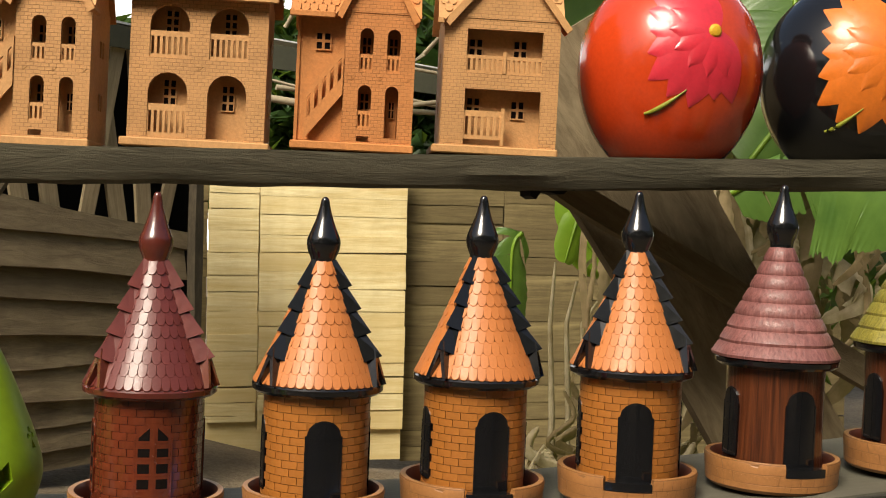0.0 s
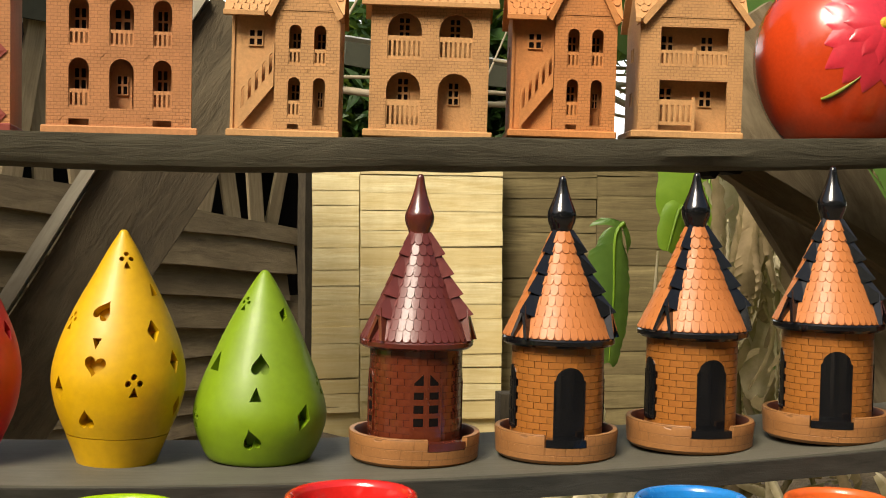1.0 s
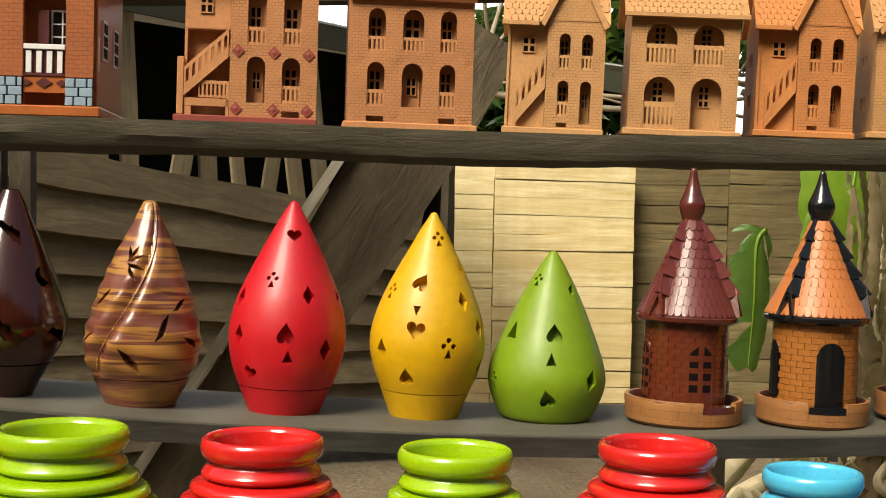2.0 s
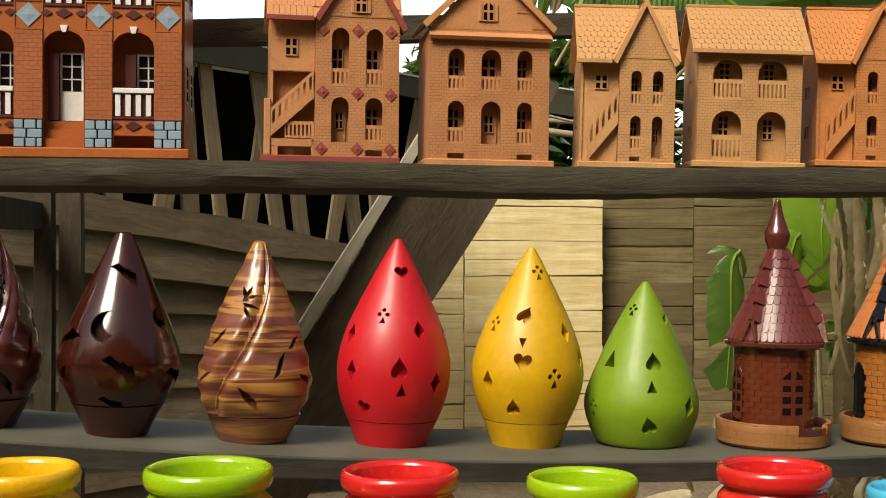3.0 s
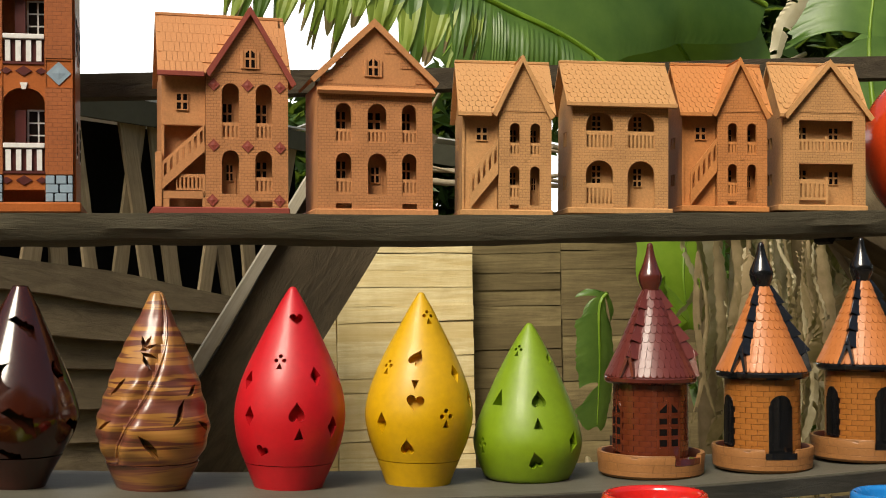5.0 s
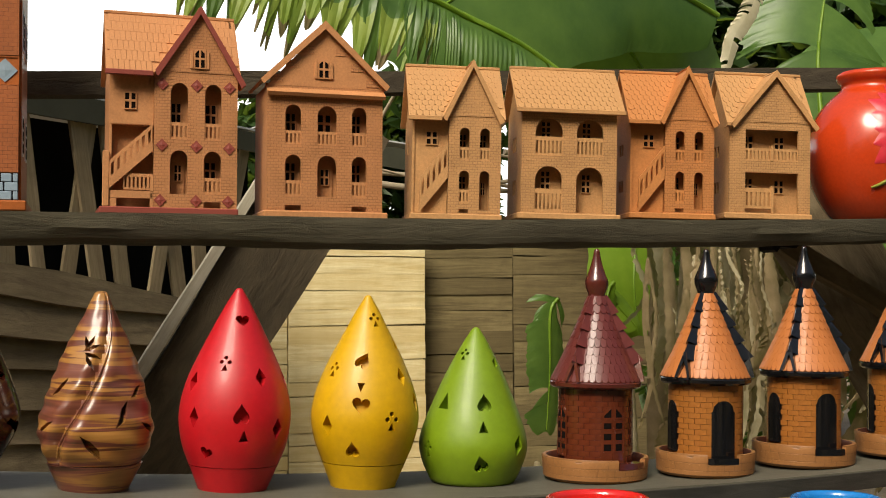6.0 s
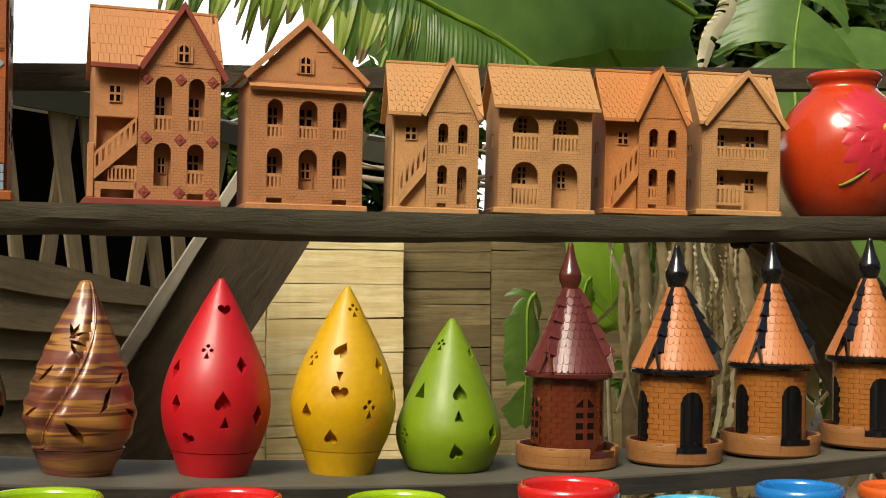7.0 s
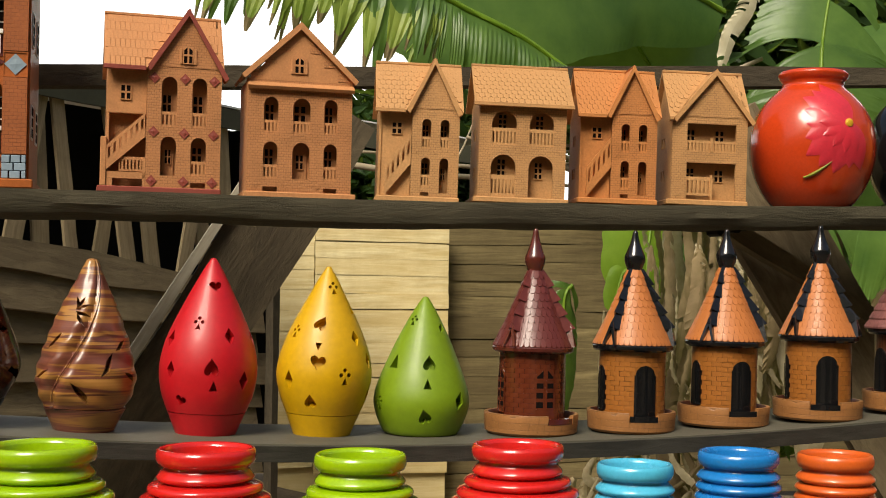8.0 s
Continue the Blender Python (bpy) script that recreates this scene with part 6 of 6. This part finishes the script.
for i in range(70):
    withered(rd.gauss(2.62, 0.22), rd.uniform(5.3, 6.0), rd.uniform(1.15, 1.95), rd.uniform(0.35, 1.1), rd.uniform(0.02, 0.045) if i % 3 else rd.uniform(0.06, 0.11), 0.12, rd.uniform(0.05, 0.4))
for i in range(70):
    withered(rd.uniform(3.25, 4.6), rd.uniform(5.4, 6.4), rd.uniform(0.9, 1.9), rd.uniform(0.3, 0.9), rd.uniform(0.015, 0.04) if i % 3 else rd.uniform(0.06, 0.12), 0.2, rd.uniform(0.05, 0.4))
for i in range(40):
    withered(rd.uniform(1.62, 2.12), rd.uniform(4.3, 4.6), rd.uniform(1.2, 1.62), rd.uniform(0.3, 0.8), rd.uniform(0.008, 0.022) if i % 4 else rd.uniform(0.03, 0.05), 0.07, rd.uniform(0.05, 0.4))
# a thin dead stalk and the litter at its foot
for k in range(4):
    x = 2.02 + 0.09 * k
    part("dead_stalk", tube(bmesh.new(), [(x, 6.2, -0.4), (x + 0.02, 6.2, 0.3), (x - 0.01, 6.18, 0.8), (x + 0.03 * k, 6.15, 1.12 - 0.1 * k)], [0.022, 0.018, 0.013, 0.007], 8), M_DRY, dry, smooth=60)
for i in range(46):
    withered(rd.uniform(1.75, 2.9), rd.uniform(5.6, 6.5), rd.uniform(0.05, 0.55), rd.uniform(0.2, 0.5), rd.uniform(0.015, 0.05), 0.25, rd.uniform(0.2, 1.0))
# the pale torn leaf at the top
bm, _ = leaf_blade([(1.68, 3.70, 2.47), (1.645, 3.69, 2.36), (1.575, 3.69, 2.25), (1.53, 3.69, 2.10)], 0.05, Vector((0.1, -1, 0.1)), rd, 0.5, 0.002, 34, 0.15)
part("withered_leaf", bm, M_DRYP, dry, "bleached cream torn leaf", smooth=40)
for i in range(40):
    x, y = rd.uniform(0.5, 3.2), rd.uniform(2.9, 4.4)
    sp = [(x, y, 0.02), (x + rd.uniform(-0.2, 0.2), y, rd.uniform(0.08, 0.35)), (x + rd.uniform(-0.4, 0.4), y - 0.1, rd.uniform(0.05, 0.55))]
    bm, _ = leaf_blade(sp, rd.uniform(0.02, 0.05), Vector((rd.uniform(-0.5, 0.5), -1, 0.6)), rd, 0.0, 0.004, 10, 0.6)
    part("withered_leaf", bm, M_DRY, dry, smooth=60)


def leaf_cloud(name, label, spots, material, seed, leaf, per, category="bush"):
    """Many small folded leaves in uneven clumps, one mesh."""
    r = random.Random(seed)
    vs, fs = [], []
    for cx, cy, cz, rad in spots:
        for _ in range(per):
            while True:
                d = Vector((r.uniform(-1, 1), r.uniform(-1, 1), r.uniform(-1, 1)))
                if d.length < 1:
                    break
            p = Vector((cx, cy, cz)) + Vector((d.x * rad, d.y * rad * 0.6, d.z * rad * 0.8))
            e = Euler((r.uniform(-1.2, 1.2), r.uniform(-1.2, 1.2), r.uniform(0, 6.28))).to_matrix()
            s = leaf * r.uniform(0.5, 1.4)
            k = len(vs)
            for q in ((0, -s, 0), (s * 0.38, 0, s * 0.12), (0, s, -s * 0.2), (-s * 0.38, 0, s * 0.12)):
                vs.append(p + e @ Vector(q))
            fs += [(k, k + 1, k + 2), (k, k + 2, k + 3)]
    me = bpy.data.meshes.new(name)
    me.from_pydata(vs, [], fs)
    me.materials.append(material)
    return tagged(new(name, me), label, category, kind="stuff")


rb = random.Random(12)
leaf_cloud("hedge", "dark green mixed foliage behind the fence", [(rb.uniform(3.0, 6.5), rb.uniform(7.6, 8.8), rb.uniform(2.6, 4.6), rb.uniform(0.4, 0.7)) for _ in range(26)] + [(rb.uniform(2.6, 11), rb.uniform(10.4, 12.6), rb.uniform(0.6, 6.0), rb.uniform(0.5, 1.0)) for _ in range(70)], M_BUSH, 2, 0.17, 260)
leaf_cloud("undergrowth", "green weeds among dry leaves behind the shelves", [(rb.uniform(2.3, 4.4), rb.uniform(6.2, 7.2), rb.uniform(0.3, 2.2), rb.uniform(0.2, 0.4)) for _ in range(18)], M_WEED, 3, 0.085, 45)
leaf_cloud("far_bush", "small green bush beyond the shed roof", [(rb.uniform(-0.9, 0.6), rb.uniform(11.0, 12.0), 3.12 - rb.uniform(0.3, 0.9), 0.3) for _ in range(12)] + [(rb.uniform(0.6, 3.0), rb.uniform(11.0, 12.0), rb.uniform(1.4, 2.9), 0.45) for _ in range(48)], M_BUSH, 4, 0.12, 220)

# bare sticks seen between the houses
sticks = empty("stick_pile", "pile of bare pale branches behind the shelves", "branches")
rk = random.Random(8)
for i in range(26):
    x0, z0 = rk.uniform(0.0, 2.0), rk.uniform(1.75, 2.05)
    a = Vector((x0, rk.uniform(4.6, 5.2), z0))
    lng = rk.uniform(0.5, 1.1) if i % 3 else rk.uniform(0.2, 0.35)
    th = rk.uniform(-0.5, 0.6) if i % 3 else rk.uniform(0.8, 2.2)
    b = a + Vector((lng * math.cos(th), rk.uniform(-0.2, 0.2), lng * math.sin(th)))
    mid = (a + b) / 2 + Vector((0, 0, rk.uniform(-0.05, 0.05)))
    rr = rk.uniform(0.006, 0.017)
    part("branch", tube(bmesh.new(), [a, mid, b], [rr, rr * 0.85, rr * 0.6], 7), M_BRANCH, sticks, smooth=60)

# unseen trees added behind and beside the viewer to cut skylight and reflections
leaf_cloud("garden_trees", "unseen dense green trees added to cut low skylight", [(rb.uniform(-11, 11), rb.uniform(-9, -6.5), rb.uniform(0.4, 7.0), rb.uniform(0.8, 1.4)) for _ in range(190)], M_BUSH, 6, 0.22, 260, "trees")
leaf_cloud("garden_trees", "unseen dense green trees added to cut low skylight", [(s * rb.uniform(8, 10.5), rb.uniform(-7, 6), rb.uniform(0.4, 4.5), rb.uniform(0.8, 1.3)) for s in (-1, 1) for _ in range(60)], M_BUSH, 7, 0.22, 260, "trees")
